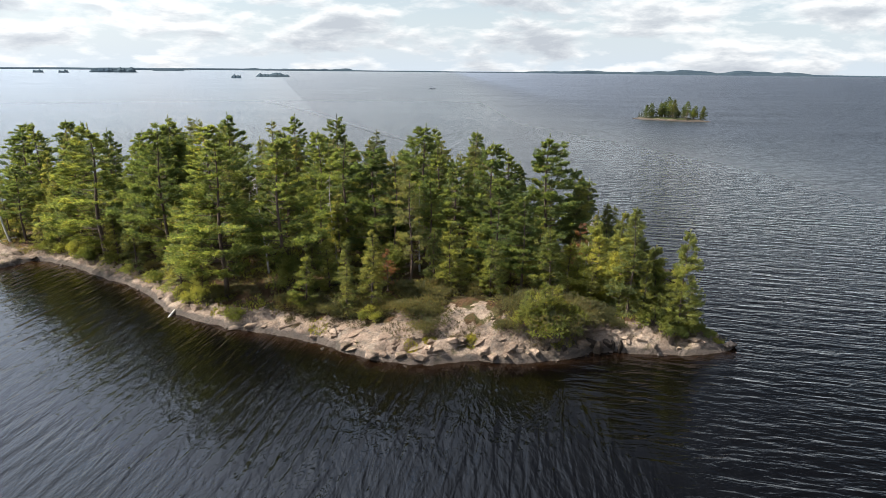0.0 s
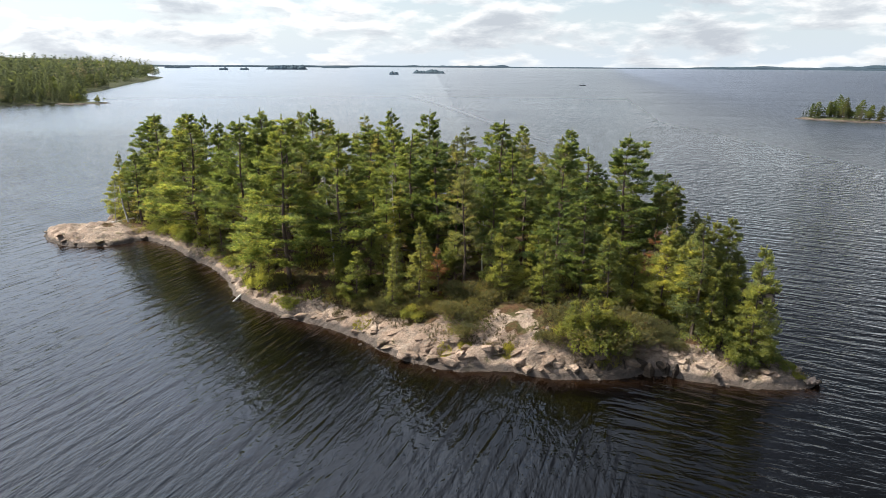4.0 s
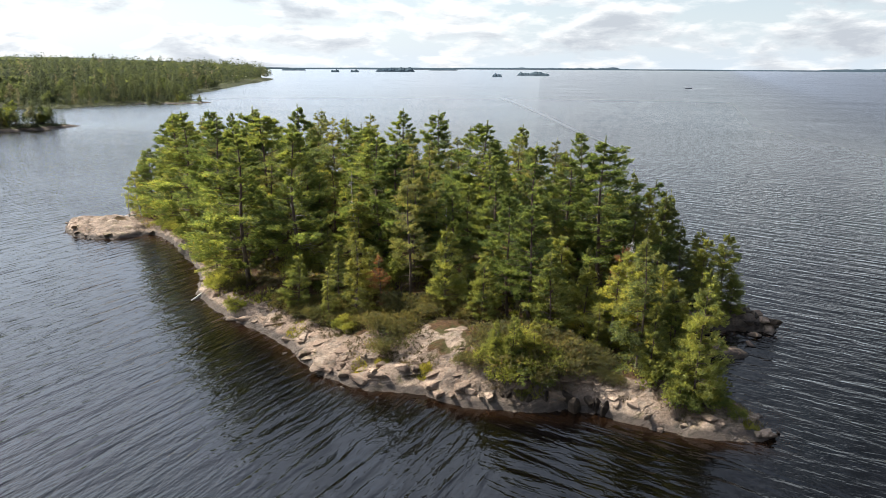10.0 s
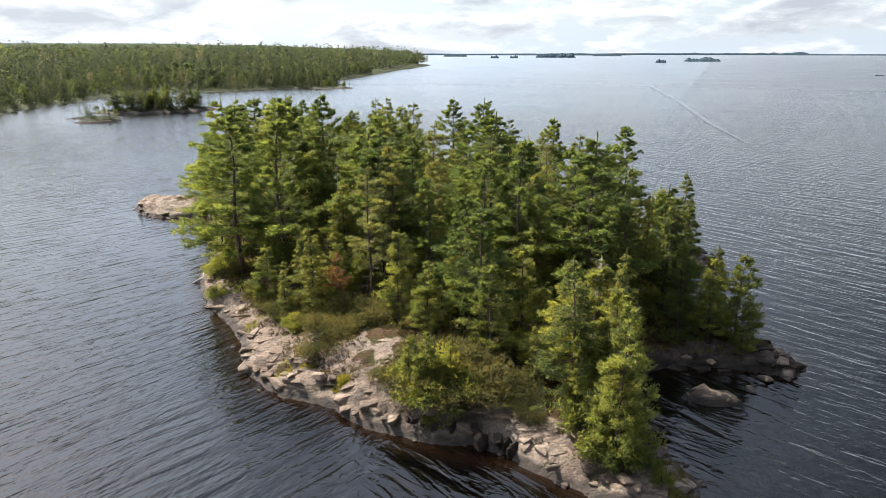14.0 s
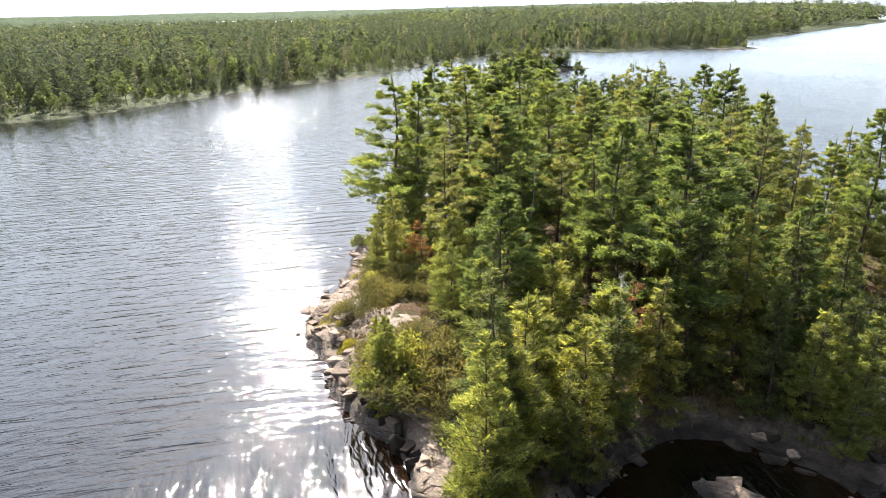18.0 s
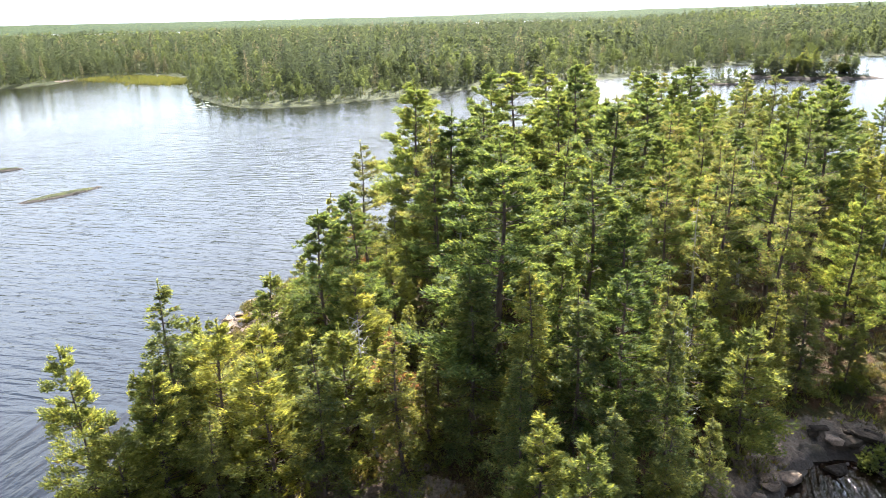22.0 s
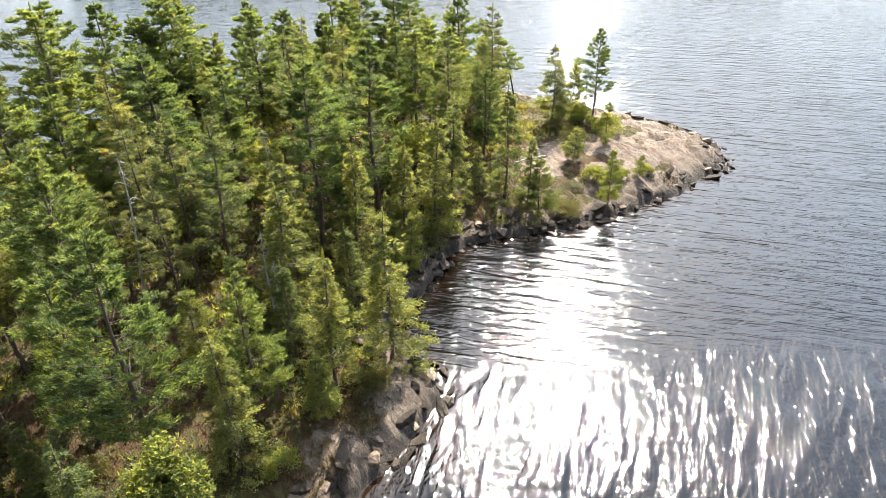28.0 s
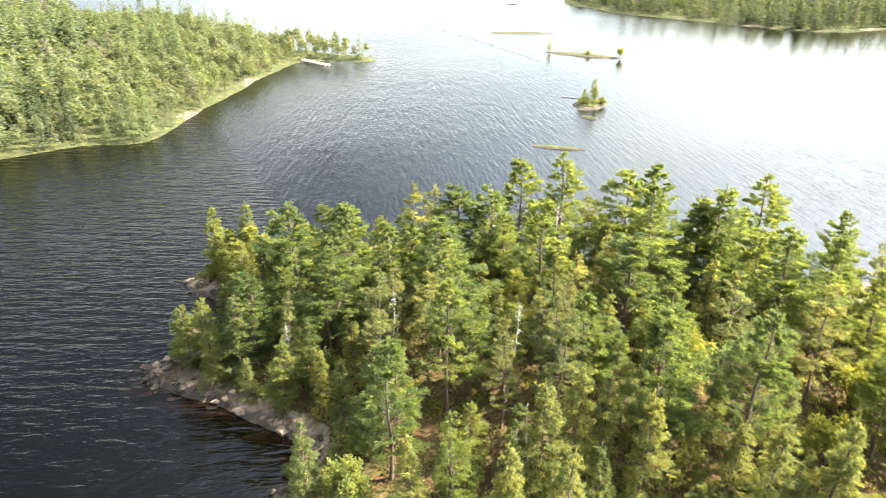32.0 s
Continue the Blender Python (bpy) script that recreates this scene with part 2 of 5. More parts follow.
def ground_build(n, litter=None):
    p = place(n)
    rock, relief = rock_color(n, p)
    z = n.add("ShaderNodeSeparateXYZ", {"Vector": p}).outputs["Z"]
    wob = n.math("MULTIPLY", n.noise(p, 0.9, 5.0, 0.6), 0.55)
    wet = n.ramp(n.math("SUBTRACT", z, wob), [(0.02, (1, 1, 1)), (0.22, (0, 0, 0))])
    rock = n.mix(n.math("MULTIPLY", wet, 0.8), rock, (0.045, 0.040, 0.037))
    # ground below the waterline is blackened, for the light lost in dark water
    sunken_dark = n.ramp(n.math("SUBTRACT", n.math("ADD", z, 0.5), n.math("MULTIPLY", n.noise(p, 1.3, 4.0), 0.10)), [(0.36, (1, 1, 1)), (0.45, (0, 0, 0))])
    wash = n.math("MULTIPLY", n.add("ShaderNodeAttribute", attr="wash").outputs["Fac"], n.ramp(n.noise(p, 0.8, 6.0, 0.7), [(0.30, (0.3, 0.3, 0.3)), (0.55, (1, 1, 1))]))
    rock = n.mix(wash, rock, n.ramp(n.noise(n.turned(p, 38, 0.8, 3.5), 1.0, 7.0, 0.7), [(0.32, (0.020, 0.016, 0.013)), (0.52, (0.050, 0.040, 0.032)), (0.72, (0.115, 0.092, 0.072))]))
    soil_fac = n.add("ShaderNodeAttribute", attr="soil").outputs["Fac"]
    soil = n.ramp(n.noise(p, 0.7, 7.0, 0.65, 0.4), litter or [(0.28, (0.030, 0.022, 0.014)), (0.45, (0.095, 0.052, 0.024)), (0.55, (0.062, 0.060, 0.020)), (0.66, (0.135, 0.092, 0.038)), (0.78, (0.15, 0.115, 0.070))])
    soil = n.mix(0.6, soil, n.ramp(n.noise(p, 9.0, 4.0, 0.7), [(0.3, (0.35, 0.35, 0.35)), (0.7, (1.25, 1.2, 1.1))]), "MULTIPLY")
    edge = n.math("ADD", soil_fac, n.math("MULTIPLY", n.math("SUBTRACT", n.noise(p, 0.8, 6.0, 0.65), 0.5), 1.1))
    color = n.mix(n.ramp(edge, [(0.44, (0, 0, 0)), (0.54, (1, 1, 1))]), rock, soil)
    color = n.mix(sunken_dark, color, (0.0035, 0.0022, 0.0014))
    return principled(n, color, 0.88, relief, 1.0, 0.35, 0.2)


def boulder_build(n):
    p = place(n)
    rock, relief = rock_color(n, p)
    z = n.add("ShaderNodeSeparateXYZ", {"Vector": p}).outputs["Z"]
    wet = n.ramp(z, [(0.10, (1, 1, 1)), (0.38, (0, 0, 0))])
    rock = n.mix(n.math("MULTIPLY", wet, 0.8), rock, (0.045, 0.040, 0.037))
    rnd = n.add("ShaderNodeObjectInfo").outputs["Random"]
    rock = n.mix(1.0, rock, n.ramp(rnd, [(0.0, (0.62, 0.60, 0.58)), (1.0, (1.0, 0.97, 0.94))]), "MULTIPLY")
    return principled(n, rock, 0.88, relief, 0.9, 0.12, 0.25)


def dark_build(n):
    """Wave-washed brown-black rock with paler broken faces."""
    p = place(n)
    rnd = n.add("ShaderNodeObjectInfo").outputs["Random"]
    c = n.ramp(n.noise(p, 1.3, 7.0, 0.7, 0.3), [(0.32, (0.018, 0.014, 0.011)), (0.52, (0.040, 0.031, 0.024)), (0.72, (0.090, 0.070, 0.054))])
    c = n.mix(1.0, c, n.ramp(rnd, [(0.0, (0.6, 0.6, 0.6)), (1.0, (1.35, 1.3, 1.22))]), "MULTIPLY")
    return principled(n, c, 0.85, n.noise(n.turned(p, 38, 1.2, 4.5), 1.0, 7.0, 0.7), 1.0, 0.2, 0.15)


def needles(dark, mid, light, glow=0.58, warm=(0.15, 0.12, 0.045), warm_at=0.97):
    """Foliage: three greens by leaf, shifted a little from tree to tree, lit through as well as on."""
    def build(n):
        leaf = n.add("ShaderNodeNewGeometry").outputs["Random Per Island"]
        rnd = n.add("ShaderNodeObjectInfo").outputs["Random"]
        soft = lambda a, k: tuple((1 - k) * u + k * m for u, m in zip(a, mid))
        c = n.ramp(leaf, [(0.0, soft(dark, 0.35)), (0.5, mid), (0.9, soft(light, 0.35)), (1.0, soft(light, 0.35))])
        c = n.mix(n.math("GREATER_THAN", leaf, warm_at), c, warm)
        c = n.mix(1.0, c, (1.28, 1.14, 1.06), "MULTIPLY")
        c = n.mix(1.0, c, n.ramp(rnd, [(0.0, (0.66, 0.74, 0.70)), (0.5, (0.96, 1.0, 0.92)), (1.0, (1.20, 1.17, 0.92))]), "MULTIPLY")
        patch = n.noise(place(n), 0.55, 3.0)
        c = n.mix(1.0, c, n.ramp(patch, [(0.3, (0.68, 0.74, 0.78)), (0.7, (1.32, 1.22, 1.04))]), "MULTIPLY")
        a = principled(n, n.mix(1.0, c, (0.60, 0.66, 0.82), "MULTIPLY"), 0.6, spec=0.15)
        b = n.add("ShaderNodeBsdfTranslucent", {"Color": n.mix(1.0, c, (1.90, 1.76, 0.96), "MULTIPLY")}).outputs[0]
        return n.add("ShaderNodeMixShader", {"Fac": glow, 1: a, 2: b}).outputs[0]
    return build


def bark_build(a, b):
    def build(n):
        p = place(n)
        c = n.ramp(n.noise(n.scaled(p, 5, 5, 1.1), 2.0, 6.0, 0.65), [(0.3, a), (0.7, b)])
        return principled(n, c, 0.9, n.noise(n.scaled(p, 9, 9, 1.6), 2.0, 5.0, 0.7), 0.8, 0.04, 0.2)
    return build


def tinted_build(n):
    """Far woods: the tint of each tree is in its mesh."""
    t = n.add("ShaderNodeAttribute", attr="tint").outputs["Fac"]
    leaf = n.add("ShaderNodeNewGeometry").outputs["Random Per Island"]
    c = n.ramp(t, [(0.0, (0.046, 0.058, 0.044)), (0.40, (0.078, 0.090, 0.060)), (0.62, (0.096, 0.114, 0.062)), (0.93, (0.128, 0.150, 0.068)), (1.0, (0.15, 0.135, 0.11))])
    c = n.mix(1.0, c, n.ramp(leaf, [(0.0, (0.85, 0.87, 0.88)), (1.0, (1.2, 1.17, 1.1))]), "MULTIPLY")
    a = principled(n, n.mix(1.0, c, (0.64, 0.67, 0.74), "MULTIPLY"), 0.8, spec=0.05)
    b = n.add("ShaderNodeBsdfTranslucent", {"Color": n.mix(1.0, c, (1.7, 1.65, 0.9), "MULTIPLY")}).outputs[0]
    return n.add("ShaderNodeMixShader", {"Fac": 0.42, 1: a, 2: b}).outputs[0]


def canopy_build(n):
    p = place(n)
    c = n.ramp(n.noise(p, 0.09, 6.0, 0.7), [(0.3, (0.030, 0.046, 0.026)), (0.5, (0.055, 0.075, 0.036)), (0.68, (0.10, 0.12, 0.045))])
    c = n.mix(0.7, c, n.ramp(n.noise(p, 0.35, 3.0, 0.7), [(0.35, (0.45, 0.48, 0.5)), (0.65, (1.4, 1.35, 1.2))]), "MULTIPLY")
    c = n.mix(1.0, c, (1.15, 1.15, 1.25), "MULTIPLY")
    return n.add("ShaderNodeMixShader", {"Fac": 0.4, 1: principled(n, c, 0.9, spec=0.05), 2: n.add("ShaderNodeBsdfTranslucent", {"Color": n.mix(1.0, c, (1.6, 1.6, 1.1), "MULTIPLY")}).outputs[0]}).outputs[0]


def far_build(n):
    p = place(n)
    # the blue of distance haze is put into the colour of the woods
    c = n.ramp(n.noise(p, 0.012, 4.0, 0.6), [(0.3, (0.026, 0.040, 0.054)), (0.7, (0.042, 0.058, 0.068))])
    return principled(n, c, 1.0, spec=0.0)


def wake_build(n):
    p = place(n)
    return principled(n, n.ramp(n.noise(p, 0.6, 4.0), [(0.3, (0.30, 0.31, 0.32)), (0.7, (0.62, 0.63, 0.64))]), 0.6)


def plain_build(color, rough=0.6, grain=6.0, spread=0.25, metal=0.0):
    def build(n):
        p = place(n)
        lo, hi = tuple(v * (1 - spread) for v in color), tuple(v * (1 + spread) for v in color)
        return principled(n, n.ramp(n.noise(p, grain, 5.0, 0.65), [(0.3, lo), (0.7, hi)]), rough, metal=metal)
    return build


WATER = material("lake_water", water_build)
GROUND = material("granite_and_soil", ground_build)
SHORE = material("granite_and_moss", lambda n: ground_build(n, [(0.28, (0.018, 0.022, 0.011)), (0.48, (0.045, 0.052, 0.020)), (0.64, (0.085, 0.090, 0.030)), (0.80, (0.12, 0.105, 0.05))]))
DARKROCK = material("dark_wet_rock", lambda n: dark_build(n))
# the paler body colour paints in bright sky mirrored by smooth water
SLICK = material("smooth_wake_water", lambda n: water_surface(n, (0.030, 0.031, 0.033), 0.30, n.math("MULTIPLY", n.noise(place(n), 1.6, 3.0), 0.02)))
BOULDER = material("granite_boulder", boulder_build)
PINE = material("pine_needles", needles((0.044, 0.070, 0.036), (0.096, 0.138, 0.058), (0.178, 0.216, 0.086), 0.5))
REDPINE = material("olive_needles", needles((0.066, 0.086, 0.050), (0.112, 0.136, 0.070), (0.162, 0.186, 0.095), 0.5, (0.14, 0.105, 0.07), 0.93))
SPRUCE = material("spruce_needles", needles((0.058, 0.080, 0.042), (0.125, 0.154, 0.066), (0.220, 0.235, 0.095), 0.5))
YOUNG = material("young_needles", needles((0.078, 0.106, 0.046), (0.145, 0.176, 0.066), (0.220, 0.238, 0.092), 0.5))
JUNIPER = material("juniper_leaves", needles((0.066, 0.074, 0.042), (0.118, 0.122, 0.062), (0.175, 0.160, 0.090), 0.40, (0.15, 0.10, 0.06), 0.93))
LEAFY = material("broad_leaves", needles((0.088, 0.122, 0.046), (0.155, 0.190, 0.068), (0.245, 0.262, 0.115), 0.52, (0.18, 0.18, 0.05), 0.95))
RUSTY = material("rusty_needles", needles((0.085, 0.052, 0.040), (0.150, 0.078, 0.058), (0.20, 0.118, 0.085), 0.4, (0.09, 0.10, 0.04), 0.8))
STRAW = material("dry_grass", needles((0.090, 0.074, 0.042), (0.150, 0.118, 0.066), (0.110, 0.102, 0.052), 0.12))
MARSH = material("marsh_sedge", needles((0.07, 0.085, 0.035), (0.11, 0.125, 0.048), (0.15, 0.15, 0.062), 0.3))
SEDGE = material("green_sedge", needles((0.10, 0.12, 0.035), (0.17, 0.18, 0.05), (0.22, 0.22, 0.075), 0.4))
BARK = material("pine_bark", bark_build((0.045, 0.034, 0.027), (0.15, 0.11, 0.085)))
SNAG = material("weathered_wood", bark_build((0.20, 0.185, 0.17), (0.42, 0.40, 0.37)))
WOODS = material("far_woods", tinted_build)
CANOPY = material("forest_canopy", canopy_build)
FAR = material("hazy_shore", far_build)
WAKE = material("wake_foam", wake_build)
PLANK = material("bleached_planks", plain_build((0.42, 0.38, 0.33), 0.8, 3.0))
HULL = material("boat_white", plain_build((0.75, 0.75, 0.74), 0.3, 2.0, 0.05))
DARKHULL = material("boat_dark", plain_build((0.05, 0.05, 0.06), 0.5, 2.0, 0.1))
LILY = material("lily_pads", plain_build((0.10, 0.125, 0.045), 0.5, 2.0, 0.35))
POOL = material("pool_water", lambda n: principled(n, (0.02, 0.02, 0.02), 0.03, n.noise(place(n), 3.0, 3.0), 0.1, 0.02, ior=1.333))


# ---- numbers, noise and outlines ----
rng = np.random.default_rng(7)


def lattice(ix, iy, seed):
    h = (ix.astype(np.int64) * 374761393 + iy.astype(np.int64) * 668265263 + seed * 1442695041) & 0xFFFFFFFF
    h = ((h ^ (h >> 13)) * 1274126177) & 0xFFFFFFFF
    return ((h ^ (h >> 16)) & 0xFFFFFF) / float(0xFFFFFF)


def value_noise(x, y, seed=0):
    ix, iy = np.floor(x), np.floor(y)
    u, v = x - ix, y - iy
    u, v = u * u * (3 - 2 * u), v * v * (3 - 2 * v)
    a, b = lattice(ix, iy, seed), lattice(ix + 1, iy, seed)
    c, d = lattice(ix, iy + 1, seed), lattice(ix + 1, iy + 1, seed)
    return (a * (1 - u) + b * u) * (1 - v) + (c * (1 - u) + d * u) * v


def fbm(x, y, size, octaves=4, seed=0):
    total, amp, s = 0.0, 0.5, 1.0 / size
    for o in range(octaves):
        total = total + amp * (value_noise(x * s + 17.3 * o, y * s - 9.1 * o, seed + o) - 0.5) * 2
        amp, s = amp * 0.5, s * 2.03
    return total


def cells(x, y, size, seed=0):
    """Jointed rock: a number for each block, and how far a place is from its joint."""
    gx, gy = x / size, y / size
    ix, iy = np.floor(gx), np.floor(gy)
    best, second, number = np.full(x.shape, 9.0), np.full(x.shape, 9.0), np.zeros(x.shape)
    for dx in (-1, 0, 1):
        for dy in (-1, 0, 1):
            cx, cy = ix + dx, iy + dy
            px, py = cx + lattice(cx, cy, seed), cy + lattice(cx, cy, seed + 5)
            d = np.hypot(gx - px, gy - py)
            near = d < best
            second = np.where(near, best, np.minimum(second, d))
            number = np.where(near, lattice(cx, cy, seed + 9), number)
            best = np.where(near, d, best)
    return number, (second - best) * size


def rounded(points, cuts=5):
    """A closed smooth line through the given corners."""
    p = np.array(points, float)
    out = []
    for k in range(len(p)):
        a, b, c, d = p[k - 1], p[k], p[(k + 1) % len(p)], p[(k + 2) % len(p)]
        for s in np.arange(cuts) / cuts:
            out.append(0.5 * (2 * b + (c - a) * s + (2 * a - 5 * b + 4 * c - d) * s**2 + (3 * b - a - 3 * c + d) * s**3))
    return np.array(out)


def inside(x, y, line):
    """Metres from the outline, positive within it."""
    shape = x.shape
    x, y = x.ravel(), y.ravel()
    dist, odd = np.full(x.shape, 1e9), np.zeros(x.shape, bool)
    for a, b in zip(line, np.roll(line, -1, axis=0)):
        e = b - a
        t = np.clip(((x - a[0]) * e[0] + (y - a[1]) * e[1]) / (e @ e + 1e-12), 0, 1)
        dist = np.minimum(dist, (x - a[0] - t * e[0]) ** 2 + (y - a[1] - t * e[1]) ** 2)
        if a[1] != b[1]:
            odd ^= ((a[1] > y) != (b[1] > y)) & (x < a[0] + (y - a[1]) / (b[1] - a[1]) * e[0])
    return (np.sqrt(dist) * np.where(odd, 1, -1)).reshape(shape)


def mesh_of(name, verts, faces, mat, smooth=False, attrs=None):
    """A mesh from arrays: verts (n, 3), faces (m, 3) or (m, 4)."""
    me = bpy.data.meshes.new(name)
    verts, faces = np.asarray(verts, np.float32), np.asarray(faces, np.int32)
    me.vertices.add(len(verts))
    me.vertices.foreach_set("co", verts.ravel())
    size = faces.shape[1]
    me.loops.add(faces.size)
    me.loops.foreach_set("vertex_index", faces.ravel())
    me.polygons.add(len(faces))
    me.polygons.foreach_set("loop_start", np.arange(0, faces.size, size, dtype=np.int32))
    me.polygons.foreach_set("loop_total", np.full(len(faces), size, np.int32))
    me.polygons.foreach_set("use_smooth", np.full(len(faces), smooth, bool))
    for key, values in (attrs or {}).items():
        me.attributes.new(key, "FLOAT", "POINT").data.foreach_set("value", np.asarray(values, np.float32).ravel())
    me.materials.append(mat)
    me.update(calc_edges=True)
    me.validate()
    return me


def sheet(xs, ys, keep=None):
    """Grid of quads over xs, ys: indices of the quads whose corners are all kept."""
    nx, ny = len(xs), len(ys)
    i, j = np.meshgrid(np.arange(nx - 1), np.arange(ny - 1), indexing="ij")
    a = (i * ny + j).ravel()
    quads = np.stack([a, a + ny, a + ny + 1, a + 1], 1)
    return quads if keep is None else quads[keep.ravel()[quads].any(1)]


def trimmed(verts, faces, *attrs):
    used = np.unique(faces)
    back_to = np.full(len(verts), -1)
    back_to[used] = np.arange(len(used))
    return (verts[used], back_to[faces], *(a.ravel()[used] for a in attrs))


# ---- the island ----
ISLAND = rounded([(-55, 65.5), (-49, 63), (-45, 64.2), (-42.5, 67.5), (-36.5, 64.5), (-28, 58), (-23, 53), (-19, 50.3), (-15, 48.3),
                  (-10.5, 46.8), (-7, 44.8), (-4, 43.2), (-0.5, 42.8), (2.5, 43.8), (5.5, 43.2), (9.5, 44.2), (12, 45.2), (15, 45),
                  (18.5, 45), (21.8, 46), (21.3, 48.5), (19, 50.2), (16.6, 53.3), (15.3, 57.3), (17.3, 60.6), (23.3, 63), (22, 65.5), (17.5, 68.3),
                  (14, 71.5), (10.3, 75.5), (11, 79), (13.3, 82), (11.5, 86), (7.5, 88.6), (3, 90.8), (-2, 93), (-5, 92.2), (-8, 89.3),
                  (-13, 90.8), (-17.5, 92), (-20, 96), (-22, 100.5), (-25.5, 105), (-32, 111.5), (-38, 114.5), (-44, 111.5), (-46.5, 107),
                  (-50, 99), (-55, 93), (-61, 87), (-60, 84), (-55, 81.5), (-54.5, 76), (-52, 71), (-56, 68.5)])
STEP = 0.25
gx, gy = np.arange(-66, 28, STEP), np.arange(38, 120, STEP)
GX, GY = np.meshgrid(gx, gy, indexing="ij")


def hump(x, y, cx, cy, rx, ry, turn=0.0):
    c, s = math.cos(radians(turn)), math.sin(radians(turn))
    u, v = (x - cx) * c + (y - cy) * s, -(x - cx) * s + (y - cy) * c
    return np.exp(-((u / rx) ** 2 + (v / ry) ** 2))


def bare(x, y):
    """How bare the rock is: 1 on the open slabs, 0 in the woods."""
    b = 1.1 * hump(x, y, 1, 46.3, 9.5, 3.6) + 1.0 * hump(x, y, 15.0, 46.3, 4.5, 1.9, -5) + 0.7 * hump(x, y, -13, 48.3, 6, 1.7, -18)
    b = b + 1.3 * hump(x, y, -50.5, 66.3, 6, 3.6) + 1.15 * hump(x, y, -35.5, 108, 8, 3.6, 132) + 0.9 * hump(x, y, -31.5, 100.5, 6.5, 5.0, 125) + 0.9 * hump(x, y, -43.5, 105.5, 5.0, 6.0) + 0.8 * hump(x, y, -26, 101, 7, 2.2, 125)
    b = b + 1.0 * hump(x, y, 2.5, 89.6, 9, 2.5, -26) + 0.8 * hump(x, y, 12.8, 82, 1.6, 4.0) + 0.8 * hump(x, y, 21.5, 63.3, 3, 1.6) + 0.6 * hump(x, y, -59, 86, 3, 2)
    return np.clip(b, 0, 1)


def island_height(x, y):
    d = inside(x, y, ISLAND)
    d = d + 0.55 * fbm(x, y, 4.0, 4, 3) + 0.25 * fbm(x, y, 1.0, 2, 11)
    land = np.maximum(d, 0)
    h = 0.60 * (1 - np.exp(-land / 0.32)) + 1.35 * (1 - np.exp(-np.maximum(land - 0.8, 0) / 5.0))
    h = h + 1.15 * hump(x, y, 2.6, 48.4, 5.0, 3.4) + 0.75 * hump(x, y, 9.5, 46.8, 3.6, 1.9) * (land > 0) + 0.5 * hump(x, y, 14.5, 47.5, 4, 2.4)
    h = h + 0.55 * hump(x, y, -50, 66.3, 4.5, 2.6) + 0.8 * hump(x, y, -20, 75, 22, 12, -25)
    h = h + 0.30 * fbm(x, y, 7.0, 4, 21) * np.clip(land / 2, 0, 1)
    b = bare(x, y)
    rough = np.clip(land / 0.6, 0, 1) * (0.35 + 0.65 * np.maximum(b, np.exp(-land / 3.0)))
    u, v = x * 0.82 + y * 0.57, -x * 0.57 + y * 0.82
    block, joint = cells(u, v * 2.0, 1.9, 4)
    small, crack = cells(u, v * 1.5, 0.75, 8)
    shore = np.exp(-land / 4.0)
    h = h + rough * (0.62 * (block - 0.45) * (0.16 + shore) - 0.18 * np.exp(-joint / 0.2) + 0.22 * (small - 0.5) * (0.22 + shore) - 0.08 * np.exp(-crack / 0.12))
    h = h + rough * 0.17 * fbm(x, y, 1.3, 3, 71)
    pool = np.clip(2.2 * hump(x, y, -37.9, 108.4, 1.3, 0.75, 128) - 0.5, 0, 1)
    h = h * (1 - pool) + pool * 0.95
    h = np.where(d < 0, np.maximum(d * 0.45, -2.0), np.maximum(h, 0.02))
    return h, d


GH, GD = island_height(GX, GY)
soil = np.clip((GD - 0.9) / 2.2, 0, 1) * (1 - 0.95 * bare(GX, GY))
soil = np.clip(soil + 2.2 * np.clip(fbm(GX, GY, 2.4, 3, 55) - 0.10, 0, 0.4) * np.clip((GD - 1.0) / 1.5, 0, 1), 0, 1)
wash = np.exp(-np.maximum(GD, 0) / 2.2) * np.clip((GY - 74) / 4, 0, 1) * np.clip((GX + 54) / 4, 0, 1) + np.exp(-np.maximum(GD, 0) / 2.0) * np.clip((GX - 13.5) / 2, 0, 1) * np.clip((GY - 49) / 3, 0, 1)
wash = np.clip(wash + 0.9 * hump(GX, GY, 9.0, 44.4, 4.0, 0.8, 8), 0, 0.95)
vs, fs, soil_v, wash_v = trimmed(np.stack([GX, GY, GH], -1).reshape(-1, 3), sheet(gx, gy, GD > -3.0), soil, wash)
island = new("island_ground", mesh_of("island_ground", vs, fs, GROUND, True, {"soil": soil_v, "wash": wash_v}))
tagged(island, "rocky granite island with needle litter and jointed pink slabs", "island", kind="structure")


def ground_z(x, y):
    """Height of the island's ground."""
    i, j = np.clip((np.asarray(x) - gx[0]) / STEP, 0, len(gx) - 2), np.clip((np.asarray(y) - gy[0]) / STEP, 0, len(gy) - 2)
    a, b = i.astype(int), j.astype(int)
    u, v = i - a, j - b
    return (GH[a, b] * (1 - u) + GH[a + 1, b] * u) * (1 - v) + (GH[a, b + 1] * (1 - u) + GH[a + 1, b + 1] * u) * v


def shore_d(x, y):
    return GD[np.clip(((np.asarray(x) - gx[0]) / STEP).astype(int), 0, len(gx) - 1), np.clip(((np.asarray(y) - gy[0]) / STEP).astype(int), 0, len(gy) - 1)]


